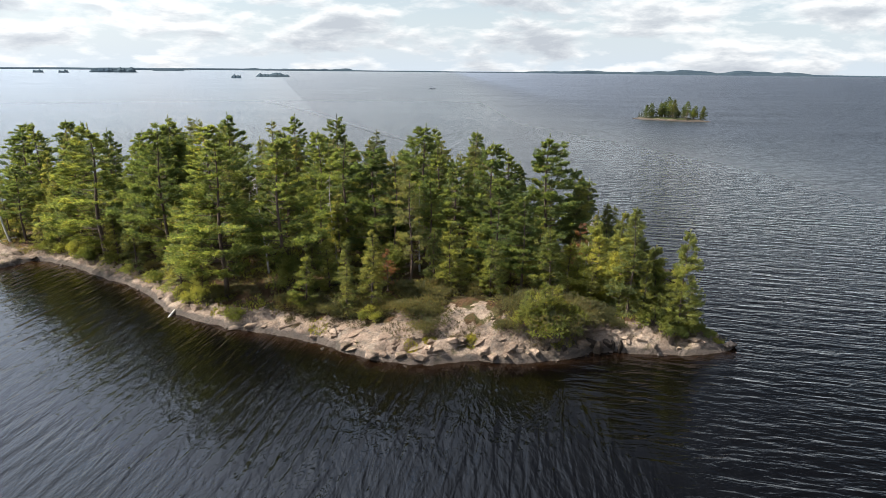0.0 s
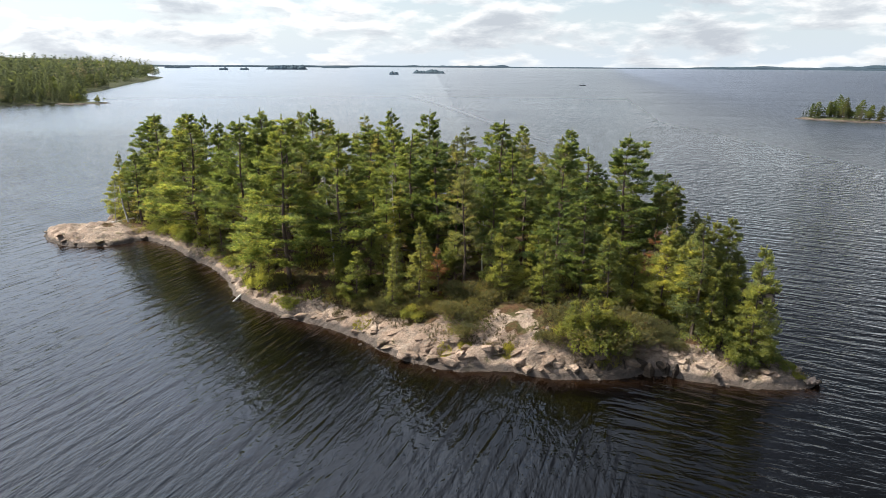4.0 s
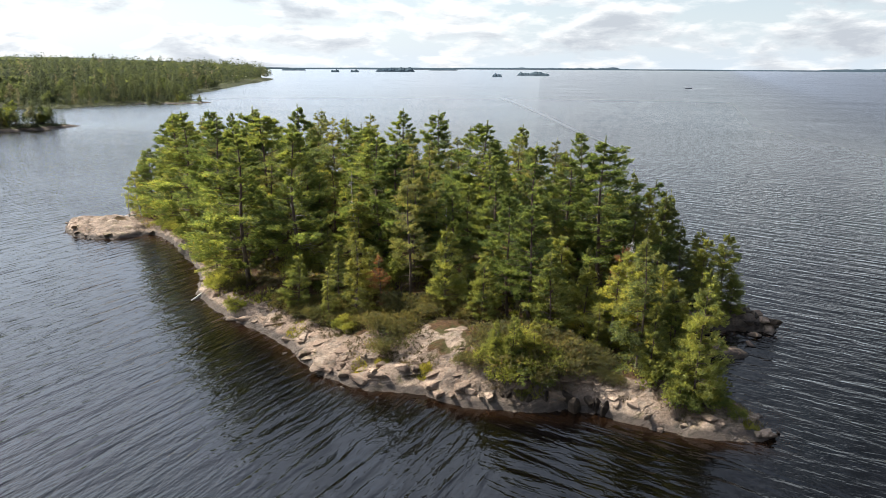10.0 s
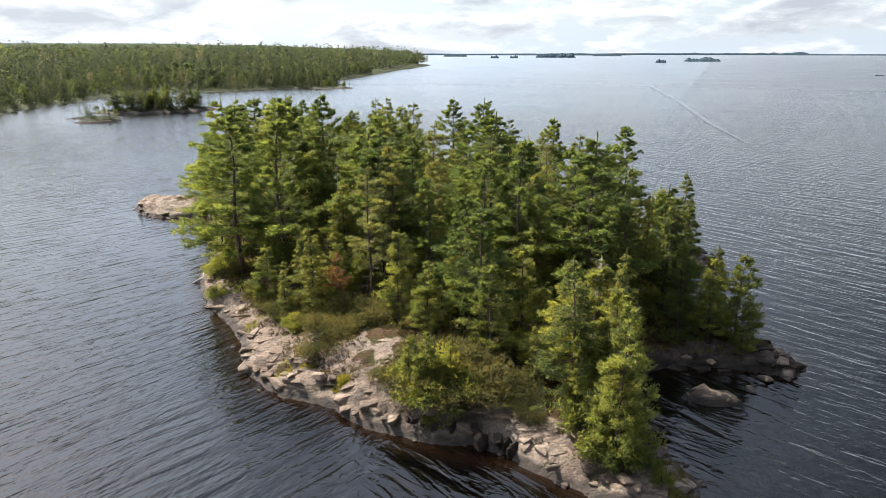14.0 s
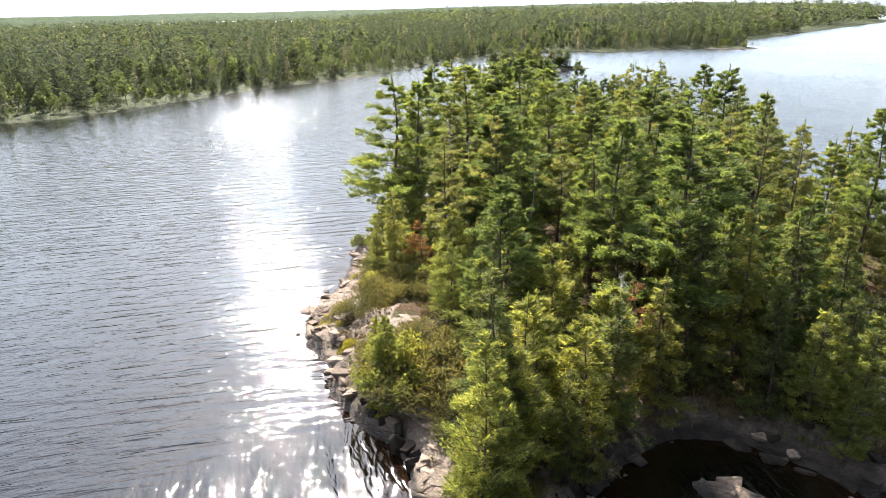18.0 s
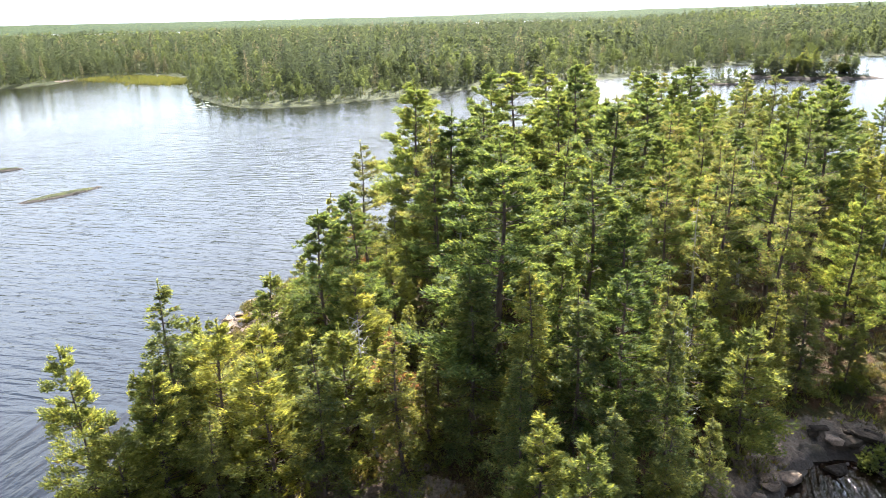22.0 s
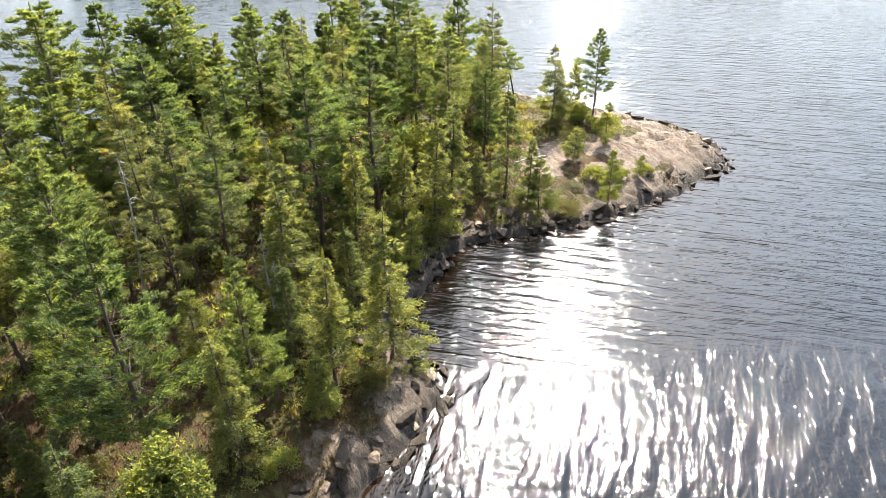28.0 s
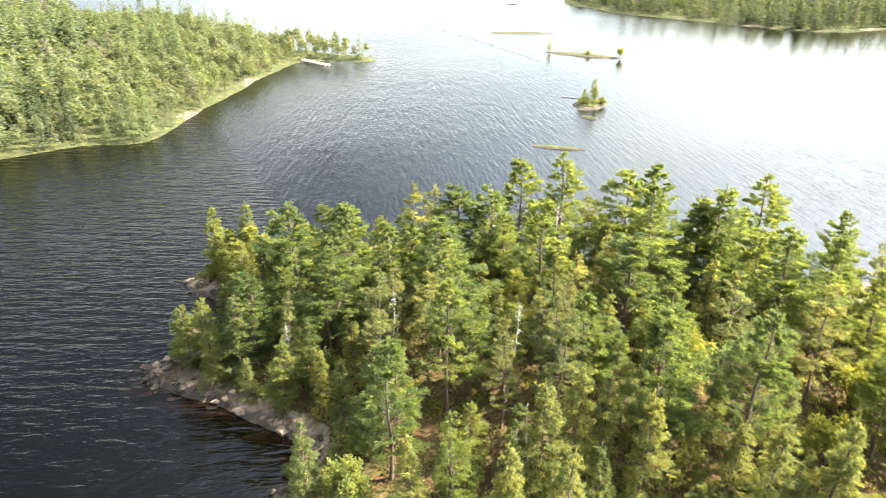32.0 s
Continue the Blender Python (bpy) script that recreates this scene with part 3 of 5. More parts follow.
# ---- the lake: one sheet to the horizon, finer round the island ----
near_x, near_y = np.arange(-80, 41, 1.0), np.arange(28, 131, 1.0)
far = 250.0 * (20.0 ** (np.arange(1, 15) / 14.0))
wx = np.concatenate([-far[::-1] , near_x, far])
wy = np.concatenate([-far[::-1], near_y, far])
WX, WY = np.meshgrid(wx, wy, indexing="ij")
wd = inside(WX, WY, ISLAND)
shoal = 0.8 * np.clip(1 + wd / 2.2, 0, 1) ** 2.0 + 0.9 * hump(WX, WY, -40.5, 66.3, 3.5, 1.6) * (wd > -5)
lake = new("water", mesh_of("water", np.stack([WX, WY, 0 * WX], -1).reshape(-1, 3), sheet(wx, wy), WATER, True, {"shoal": shoal}))
tagged(lake, "dark tea-coloured rippled lake water under a bright sky", "lake", kind="structure")

# ---- the mainland and its points ----
WEST = rounded([(-505, 705), (-440, 590), (-348, 434), (-300, 350), (-262, 318), (-250, 290), (-262, 255), (-258, 232), (-285, 215), (-270, 180), (-245, 150),
                (-222, 120), (-196, 98), (-176, 70), (-164, 48), (-140, 27), (-126, 8), (-125, -8), (-145, -25), (-168, -42), (-215, -66), (-235, -78),
                (-250, -100), (-232, -122), (-209, -118), (-191, -130), (-175, -165), (-158, -196), (-152, -235), (-170, -330), (-400, -900), (-900, -2200),
                (-1500, -4600), (-4700, -4600), (-4800, 300), (-4700, 2600), (-2600, 2000), (-1200, 1350), (-660, 920)], 3)
SOUTH = rounded([(140, 30), (90, 5), (59, -8), (47, -14), (36, -14), (29, -35), (22, -58), (17, -72), (11, -87), (5, -98), (-6, -97), (-16, -93.5), (-15, -102), (5, -122),
                 (30, -150), (60, -220), (150, -420), (600, -900), (900, -500), (500, -60), (260, 45)], 3)


def land(name, line, bounds, step, label):
    xs, ys = np.arange(bounds[0], bounds[1], step), np.arange(bounds[2], bounds[3], step)
    x, y = np.meshgrid(xs, ys, indexing="ij")
    d = inside(x, y, line) + 1.6 * fbm(x, y, 14.0, 4, 31)
    z = np.where(d > 0, 0.5 * (1 - np.exp(-d / 1.5)) + (2.6 + 3.0 * np.clip((y - 230) / 120, 0, 1)) * (1 - np.exp(-np.maximum(d, 0) / 60)) + 0.5 * np.clip(d / 6, 0, 1) * fbm(x, y, 9.0, 3, 5), np.maximum(d * 0.3, -2))
    v, f, s = trimmed(np.stack([x, y, z], -1).reshape(-1, 3), sheet(xs, ys, d > -5), np.clip((d + 2.0) / 2.0, 0, 1) * np.clip(1.35 - 3.2 * np.maximum(fbm(x, y, 17.0, 3, 91), 0) * np.exp(-np.maximum(d, 0) / 5.0), 0, 1))
    return tagged(new(name, mesh_of(name, v, f, SHORE, True, {"soil": s})), label, "shore", kind="structure")


land("mainland_ground", WEST, (-640, -115, -330, 830), 3.0, "low wooded mainland shore with pale granite at the water")
land("peninsula_ground", SOUTH, (-30, 260, -260, 60), 2.5, "wooded peninsula with a grassy, rocky shore")


# ---- plants ----
def unit(v):
    return v / np.maximum(np.linalg.norm(v, axis=-1, keepdims=True), 1e-9)


def blades(base, way, length, width, r, lie=0.9):
    """One narrow triangle for each base and way; lie: how far they lie flat like the sprays of a bough."""
    side = unit(np.cross(way, r.normal(size=way.shape) + np.array([0, 0, lie])))
    w2 = np.asarray(width).reshape(-1, 1) * 0.5
    tip = base + way * np.asarray(length).reshape(-1, 1)
    v = np.stack([base - side * w2, base + side * w2, tip], 1).reshape(-1, 3)
    return v, np.arange(len(v)).reshape(-1, 3)


def tufts(where, axis, count, length, width, spread, r, lift=0.0):
    """count blades fanned out round each axis."""
    base = np.repeat(where, count, 0)
    way = unit(np.repeat(unit(axis), count, 0) + spread * r.normal(size=base.shape) + np.array([0, 0, lift]))
    return blades(base - way * length * 0.15, way, length * r.uniform(0.65, 1.25, len(base)), width * r.uniform(0.7, 1.3, len(base)), r)


def rods(lines, radii, sides=4):
    """Tapered round sticks along lists of points, one radius a point."""
    verts, faces, at = [], [], 0
    for line, rad in zip(lines, radii):
        line = np.asarray(line, float)
        way = unit(np.gradient(line, axis=0))
        a = unit(np.cross(way, np.array([0.31, 0.17, 0.93]) if abs(way[0][2]) < 0.85 else np.array([1.0, 0.2, 0.0])))
        b = np.cross(way, a)
        ang = np.arange(sides) * 2 * np.pi / sides
        ring = line[:, None] + np.asarray(rad)[:, None, None] * (np.cos(ang)[None, :, None] * a[:, None] + np.sin(ang)[None, :, None] * b[:, None])
        verts.append(ring.reshape(-1, 3))
        n = len(line)
        i, j = np.meshgrid(np.arange(n - 1), np.arange(sides), indexing="ij")
        k, l = i.ravel() * sides + j.ravel(), i.ravel() * sides + (j.ravel() + 1) % sides
        faces.append(np.stack([k, l, l + sides, k + sides], 1) + at)
        at += n * sides
    return np.concatenate(verts), np.concatenate(faces)


def part(name, verts, faces, mat, parent, label="", smooth=False):
    ob = new(name, mesh_of(name, verts, faces, mat, smooth))
    ob.parent = parent
    return tagged(ob, label)


def conifer(name, label, category, group, seed, H, crown, reach, limbs, plumes, leaf, length, width, fan, start=0.25, droop=0.0, rise=0.25,
            shape=0.85, ragged=0.35, trunk_r=0.013, lean=0.0, plate=0.06, bark=None, dead=0, blades_each=24, puff=None):
    """A conifer: trunk, limbs in loose whorls, and a crown of needle plumes along flat sprays."""
    r = np.random.default_rng(seed)
    top = new(name)
    tagged(top, label, category, group)
    hs = np.linspace(-0.3, H, 12)
    bend = np.stack([lean * (np.maximum(hs, 0) / H) ** 2 * H + 0.10 * np.sin(hs * 0.7 + seed), 0.10 * np.cos(hs * 0.6 + seed), hs], 1)
    rad = trunk_r * H * np.clip(1.12 - np.maximum(hs, 0) / H, 0.06, 1.1)
    rad[0] *= 1.35
    stem = rods([bend], [rad], 7)
    u = np.sort(r.uniform(0, 1, limbs) ** 0.85)
    if crown == "pine":
        u = np.round(u * limbs / 4.6) / (limbs / 4.6) * 0.55 + u * 0.45 + r.normal(0, 0.008, limbs)
    u = np.clip(u, 0, 1)
    u = np.where(u > 0.97, r.uniform(0.6, 0.97, limbs), u)
    z = (start + (0.985 - start) * u) * H
    root = np.stack([np.interp(z, hs, bend[:, k]) for k in range(3)], 1)
    az = r.uniform(0, 2 * np.pi, limbs)
    body = np.minimum(1.0, (u + 0.07) * 4.0) if crown == "pine" else np.ones(limbs)
    big = reach * np.maximum((1 - u), 0.03) ** shape * body * r.uniform(1 - ragged, 1 + ragged * 0.6, limbs) + 0.14
    flat = np.stack([np.cos(az), np.sin(az), np.zeros(limbs)], 1)
    big = big * (0.88 + 0.20 * np.cos(az - seed * 1.7) + 0.10 * np.cos(3 * az + 9 * u + seed))
    slope = rise * (0.2 + 1.3 * u ** 2) - droop * (1 - u) + r.normal(0, 0.09, limbs)
    s = np.linspace(0, 1, 5)
    curve = (0.22 * s**2) if crown == "pine" else (-0.15 * s + 0.22 * s**2)
    limb = root[:, None] + big[:, None, None] * (s[None, :, None] * (flat + np.array([0, 0, 1]) * slope[:, None])[:, None] + np.array([0, 0, 1])[None, None] * curve[None, :, None] * 0.5)
    v, f = rods(list(limb), [np.linspace(0.010 + 0.009 * b, 0.006, 5) for b in big], 3)
    bare_v, bare_f = v, f
    if dead:
        zz = r.uniform(0.08, start + 0.1, dead) * H
        rr = np.stack([np.interp(zz, hs, bend[:, k]) for k in range(3)], 1)
        aa = r.uniform(0, 2 * np.pi, dead)
        dd = np.stack([np.cos(aa), np.sin(aa), r.normal(-0.1, 0.25, dead)], 1) * r.uniform(0.5, 1.0, (dead, 1)) * reach * 0.7
        v, f = rods([np.stack([a, a + 0.55 * d + [0, 0, 0.05], a + d]) for a, d in zip(rr, dd)], [np.array([0.022, 0.014, 0.005])] * dead, 3)
        bare_f = np.concatenate([bare_f, f + len(bare_v)])
        bare_v = np.concatenate([bare_v, v])
    part("trunk", np.concatenate([stem[0], bare_v]), np.concatenate([stem[1], bare_f + len(stem[0])]), bark or BARK, top, "", True)
    # plumes along each limb, the last at its tip
    many = np.maximum(np.round(plumes * big / reach + 0.6).astype(int), 2)
    who = np.repeat(np.arange(limbs), many)
    n = len(who)
    t = r.uniform(0.10 if crown != "pine" else 0.22, 1.0, n) ** 0.75
    last = np.cumsum(many) - 1
    t[last] = 1.0
    seg = np.clip((t * 4).astype(int), 0, 3)
    w2 = (t * 4 - seg)[:, None]
    on = limb[who, seg] * (1 - w2) + limb[who, seg + 1] * w2
    side = np.cross(flat[who], [0, 0, 1.0])
    across = r.uniform(0.15, 1, n) * r.choice([-1, 1], n)
    across[last] *= 0.1
    wide = big[who] * fan * (1.2 - t) + 0.08
    mid = on + side * (across * wide)[:, None] + flat[who] * (np.abs(across) * wide * 0.55)[:, None]
    mid[:, 2] += r.normal(0, plate, n) + (0.06 if crown == "pine" else -0.12) * np.abs(across) * wide
    axis = unit(flat[who] * 0.8 + side * (across * 0.9)[:, None] + np.array([0, 0, 0.12 if crown == "pine" else -0.05]) + r.normal(0, 0.12, (n, 3)))
    size = (0.10 + 0.50 * (big[who] / reach) ** 0.6) * r.uniform(0.75, 1.25, n) * (puff or length / 0.30)
    who2 = np.repeat(np.arange(n), blades_each)
    m = len(who2)
    along = r.uniform(-0.75, 0.55, m)
    lat = unit(np.cross(axis, [0, 0, 1.0]))[who2]
    thin = np.sqrt(np.clip(1 - (along / 0.8) ** 2, 0.05, 1))
    base = mid[who2] + axis[who2] * (along * size[who2])[:, None] + lat * (r.normal(0, 0.24, m) * thin * size[who2])[:, None]
    base[:, 2] += r.normal(0, 0.13, m) * size[who2]
    way = unit(axis[who2] * 0.75 + lat * r.normal(0, 0.55, (m, 1)) + np.array([0, 0, 1]) * (r.normal(0.38 if crown == "pine" else 0.08, 0.38, (m, 1))))
    v, f = blades(base, way, length * r.uniform(0.6, 1.25, m), width * r.uniform(0.7, 1.3, m), r)
    tip = np.zeros((16, 3))
    tip[:, 2] = np.linspace(H * 0.91, H + 0.05, 16)
    tip[:, :2] = bend[-1, :2]
    v2, f2 = tufts(tip, np.tile([0, 0, 1.0], (16, 1)), 6, length * 0.8, width * 0.8, 0.5, r)
    part("crown", np.concatenate([v, v2]), np.concatenate([f, f2 + len(v)]), leaf, top)
    return top


def snag(seed, H, label):
    r = np.random.default_rng(seed)
    top = tagged(new("dead_tree"), label, "dead tree", "dead trees among the pines")
    hs = np.linspace(-0.2, H, 9)
    line = np.stack([0.25 * np.sin(hs * 0.35 + seed), 0.2 * np.cos(hs * 0.4), hs], 1)
    v, f = rods([line], [0.011 * H * np.clip(1.08 - hs / H, 0.07, 1)], 6)
    stem = v, f
    k = 26
    z = r.uniform(0.2, 0.97, k) * H
    a = r.uniform(0, 2 * np.pi, k)
    root = np.stack([np.interp(z, hs, line[:, 0]), np.interp(z, hs, line[:, 1]), z], 1)
    way = np.stack([np.cos(a), np.sin(a), r.normal(0.1, 0.3, k)], 1) * (r.uniform(0.4, 1.5, k) * (1.15 - z / H))[:, None]
    lines = [np.stack([p, p + 0.5 * d + r.normal(0, 0.05, 3), p + d + [0, 0, -0.12] + r.normal(0, 0.08, 3)]) for p, d in zip(root, way)]
    more = [np.stack([l[1], l[1] + 0.4 * (l[2] - l[1]) + r.normal(0, 0.15, 3), l[1] + 0.8 * (l[2] - l[1]) + r.normal(0, 0.3, 3)]) for l in lines]
    v, f = rods(lines + more, [np.array([0.030, 0.018, 0.006])] * k + [np.array([0.014, 0.009, 0.004])] * k, 3)
    part("trunk", np.concatenate([stem[0], v]), np.concatenate([stem[1], f + len(stem[0])]), SNAG, top, "", True)
    return top


def bushy(name, label, category, group, seed, radius, height, leaf, count, size, width, low=0.0, stems=9, blunt=False):
    """A shrub or broad-leaved tree: stems from the base and a ragged mass of leaves."""
    r = np.random.default_rng(seed)
    top = tagged(new(name), label, category, group)
    lobes = []
    for _ in range(stems):
        a, q = r.uniform(0, 2 * np.pi), np.sqrt(r.uniform(0.02, 1))
        lobes.append((q * radius * np.cos(a) * 0.8, q * radius * np.sin(a) * 0.8, low + (height - low) * r.uniform(0.45, 0.95) * (1.05 - 0.55 * q * q)))
    lobes = np.array(lobes)
    v, f = rods([np.stack([[0.06 * p[0], 0.06 * p[1], -0.15], [0.4 * p[0], 0.4 * p[1], p[2] * 0.55], p]) for p in lobes], [np.array([0.018 * height + 0.012, 0.012 * height + 0.006, 0.006])] * stems, 4)
    part("trunk", v, f, BARK, top)
    who = r.integers(0, stems, count)
    out = unit(r.normal(size=(count, 3)))
    blob = np.array([radius * 0.46, radius * 0.46, (height - low) * 0.34])
    pos = lobes[who] + out * blob * r.uniform(0.35, 1.0, (count, 1))
    pos[:, 2] = np.maximum(pos[:, 2], 0.04)
    axis = out * 0.8 + np.array([0, 0, 0.5])
    v, f = tufts(pos, axis, 5, size, width, 0.8 if blunt else 0.5, r)
    part("foliage", v, f, leaf, top)
    return top


PINE_LABEL = "tall white pine with layered plumes of green needles"
pines = [conifer("white_pine", PINE_LABEL, "tree", "pines on the island", 11 + k, 12.0, "pine", 3.5 + 0.4 * (k % 3), 92, 13, PINE, 0.20, 0.062, 0.46, puff=1.05,
                 start=0.12 + 0.06 * (k % 3), rise=0.20, shape=(0.85, 0.74, 0.98, 0.70, 0.80)[k], ragged=0.50, dead=12, blades_each=66, plate=0.08) for k in range(5)]
olives = [conifer("red_pine", "scraggly olive-green pine with a bare lower trunk", "tree", "pines on the island", 31 + k, 11.0, "pine", 2.0, 62, 8, REDPINE, 0.18, 0.048, 0.42, puff=0.9,
                  start=0.24, rise=0.15, shape=0.62, ragged=0.55, dead=26, trunk_r=0.011, blades_each=44) for k in range(3)]
spruces = [conifer("spruce", "dense conical spruce with dark green needles", "tree", "spruces on the island", 51 + k, 8.0, "spruce", 1.9, 96, 8, SPRUCE, 0.17, 0.052, 0.44, puff=0.82,
                   start=0.04, droop=0.30, rise=0.10, shape=0.9, ragged=0.35, trunk_r=0.012, blades_each=38) for k in range(3)]
youngs = [conifer("young_pine", "young bright green pine with open branches", "tree", "young trees at the wood's edge", 71 + k, 6.0, "pine", 1.75, 74, 9, YOUNG, 0.17, 0.050, 0.46, puff=0.86,
                  start=0.03, rise=0.30, shape=0.85, ragged=0.40, trunk_r=0.011, blades_each=40) for k in range(3)]
leaning = conifer("leaning_pine", "crooked pine leaning out over the rocky headland", "tree", "pines on the island", 91, 9.0, "pine", 2.0, 40, 9, PINE, 0.19, 0.060, 0.45, puff=0.95, blades_each=50,
                  start=0.45, rise=0.1, shape=0.5, ragged=0.5, lean=-0.34, dead=6)
rusty = conifer("dying_pine", "small dying pine with rust-red needles", "tree", "", 95, 5.0, "pine", 1.5, 40, 7, RUSTY, 0.16, 0.045, 0.42, puff=0.75, blades_each=30, start=0.15, rise=0.25, ragged=0.5, dead=8)
snags = [snag(5, 9.5, "bare grey dead tree with broken branches"), snag(9, 7.0, "bare grey dead tree with broken branches")]
leafies = [bushy("birch_sapling", "leafy broad-leaved sapling with pale green leaves", "tree", "saplings on the island", 101 + k, 1.5, 4.2, LEAFY, 1900, 0.16, 0.12, 0.8, 12, True) for k in range(2)]
junipers = [bushy("juniper_shrub", "low spreading juniper with yellow-green foliage", "shrub", "junipers on the rocks", 121 + k, 1.5, 0.9, JUNIPER, 1300, 0.15, 0.045, 0.0, 16) for k in range(3)]
bushes = [bushy("green_shrub", "rounded green shrub at the water's edge", "shrub", "shrubs along the shore", 131 + k, 1.1, 1.2, LEAFY, 900, 0.13, 0.08, 0.0, 11, True) for k in range(2)]
placed = set()


def plant(kind, x, y, scale=1.0, turn=None, z=None, stretch=1.0):
    """Stands a plant on the ground: the first of a kind moves there, later ones are copies."""
    zz = float(ground_z(x, y)) - 0.05 if z is None else z
    m = pose(x, y, zz, 0, 0, rng.uniform(0, 360) if turn is None else turn) @ Matrix.Diagonal((scale * stretch, scale * stretch, scale, 1))
    if kind.name in placed:
        k = kind.scale
        return copy_thing(kind, m @ Matrix.Diagonal((1 / k[0], 1 / k[1], 1 / k[2], 1)))
    placed.add(kind.name)
    kind.matrix_basis = m
    return kind


# trees whose place and height stand out: x, y, height of the top above the lake
TALL = [(-18.4, 53.7, 14.7), (-46.2, 82.2, 13.6), (-21.4, 66.9, 15.7), (9.8, 61.4, 14.4), (-27, 65.7, 13.6), (-8.8, 59.7, 14.0), (4.6, 60.8, 13.7), (-26.5, 66.6, 13.0), (-27.6, 67.9, 15.3), (-1.8, 67.5, 14.7),
        (-46.2, 75.8, 13.7), (-51, 82.5, 13.2), (-18.9, 86.2, 14.3), (-6, 57.8, 13.8), (-25.5, 59.6, 14.9), (-34.2, 64.8, 14.7), (-13.6, 54.3, 14.6),
        (-46.0, 71.0, 9.8), (-13.2, 84, 14.5), (-21.9, 61.6, 15.2), (-0.4, 64.8, 12.8), (-49, 78, 12.6), (-39, 70, 12.8), (-17, 72, 13.6), (-30, 74, 13.8), (6.5, 65.5, 12.6), (-12, 65, 14.2)]
EDGE = [(13.4, 66.1, 10.6), (4.7, 53.7, 11.0), (7.4, 67, 11.1), (-8.4, 77.9, 12.2), (-10.9, 77, 11.8), (-10.5, 74.7, 12.0), (-6.5, 73.4, 9.3), (-5.3, 75.8, 9.5), (-13.4, 78.2, 8.6)]
for n, (x, y, top) in enumerate(TALL):
    k = pines[n % 5]
    plant(k, x, y, (top - float(ground_z(x, y))) / 12.05, stretch=1.15 if n in (0, 3) else (1.05, 1.2, 0.95, 1.25)[n % 4])
for n, (x, y, top) in enumerate(EDGE):
    plant(olives[n % 3] if n in (3, 5, 7) else pines[n % 5], x, y, (top - float(ground_z(x, y))) / (11.05 if n in (3, 5, 7) else 12.05))
CONES = [(8.3, 54.6, 8.1), (-0.6, 54.2, 7.3), (3.1, 53.2, 5.3), (16.5, 48.8, 7.2), (14.2, 50.3, 8.2), (12.6, 51.5, 7.6), (17.6, 47.6, 6.2), (10.6, 52.6, 6.6), (-22.7, 85.4, 8.3),
         (17.3, 65.3, 7.1), (1.0, 55.6, 6.2), (-9.5, 53.2, 6.4), (15.3, 52.4, 7.4), (13.2, 55.0, 7.8)]
for n, (x, y, top) in enumerate(CONES):
    plant((spruces if n in (1, 2, 8, 9, 10) else youngs)[n % 3], x, y, (top - float(ground_z(x, y))) / (8.05 if n in (1, 2, 8, 9, 10) else 6.05), stretch=1.05 if n in (1, 2, 8, 9, 10) else 1.1)
plant(pines[2], -42.7, 102.6, 0.72, stretch=0.85)
plant(spruces[1], -38.9, 98.5, 0.95, stretch=1.05)
plant(spruces[0], -40.2, 99.2, 0.6)
plant(bushes[0], -41.5, 100.8, 1.3)
plant(bushes[1], -39.4, 101.2, 1.2)
plant(junipers[0], -37.2, 99.6, 1.2)
plant(youngs[0], -40.6, 100.4, 0.95, stretch=0.8)
plant(youngs[1], -34.8, 103.2, 0.62)
plant(youngs[2], -31.0, 100.4, 0.5, stretch=1.2)
plant(bushes[0], -27.6, 102.0, 1.0)
plant(bushes[1], -37.6, 103.6, 1.3)
plant(junipers[1], -34.6, 100.6, 1.1)
plant(youngs[0], 18.0, 46.7, 1.32, stretch=0.72)
plant(youngs[1], 6.6, 45.4, 0.55, stretch=0.55)
plant(bushes[0], 16.4, 47.2, 1.3)
plant(bushes[1], 0.7, 54.4, 1.1)
plant(leaning, -42.6, 94.9, 0.86, 125)
plant(youngs[2], -24.5, 102.8, 0.75, stretch=0.7)
plant(youngs[1], -29.0, 105.6, 0.34)
plant(spruces[2], -22.5, 96.8, 0.72, stretch=0.8)
plant(rusty, -4.4, 51.4, 0.86, 10)
plant(rusty, 12.2, 57.0, 1.15, 80)
plant(rusty, -7.5, 86.0, 0.45, 200)
plant(youngs[2], 20.0, 62.8, 0.55)
plant(youngs[0], 7.6, 45.6, 0.62, stretch=0.9)
plant(youngs[1], 8.7, 46.4, 0.50, stretch=1.0)
plant(youngs[2], 6.3, 46.0, 0.42)
plant(youngs[1], 15.4, 47.5, 0.85, stretch=0.7)
plant(youngs[0], 16.3, 48.5, 0.95, stretch=0.65)
plant(youngs[2], -20.5, 54.2, 0.62, stretch=0.8)
plant(youngs[0], -5.8, 52.6, 0.75)
plant(leafies[0], -4.0, 53.6, 0.85)
plant(leafies[1], -12.8, 53.5, 0.9)
plant(snags[0], -4.3, 84.2, 0.72)
plant(snags[0], -3.3, 85.0, 0.62)
plant(snags[1], -1.7, 69.9, 1.15)
plant(snags[0], -5.7, 76.5, 0.95)
plant(snags[1], 10.7, 69.4, 0.85)
plant(snags[1], -16.0, 57.8, 1.3)
plant(snags[0], 2.6, 71.4, 0.9)
plant(snags[0], -9.5, 57.0, 0.98)
plant(snags[0], -2.0, 58.5, 0.85)
plant(snags[1], -47.6, 68.8, 0.72)
plant(snags[1], 12.8, 56.0, 1.0)
plant(snags[1], -16.0, 80.0, 0.95)

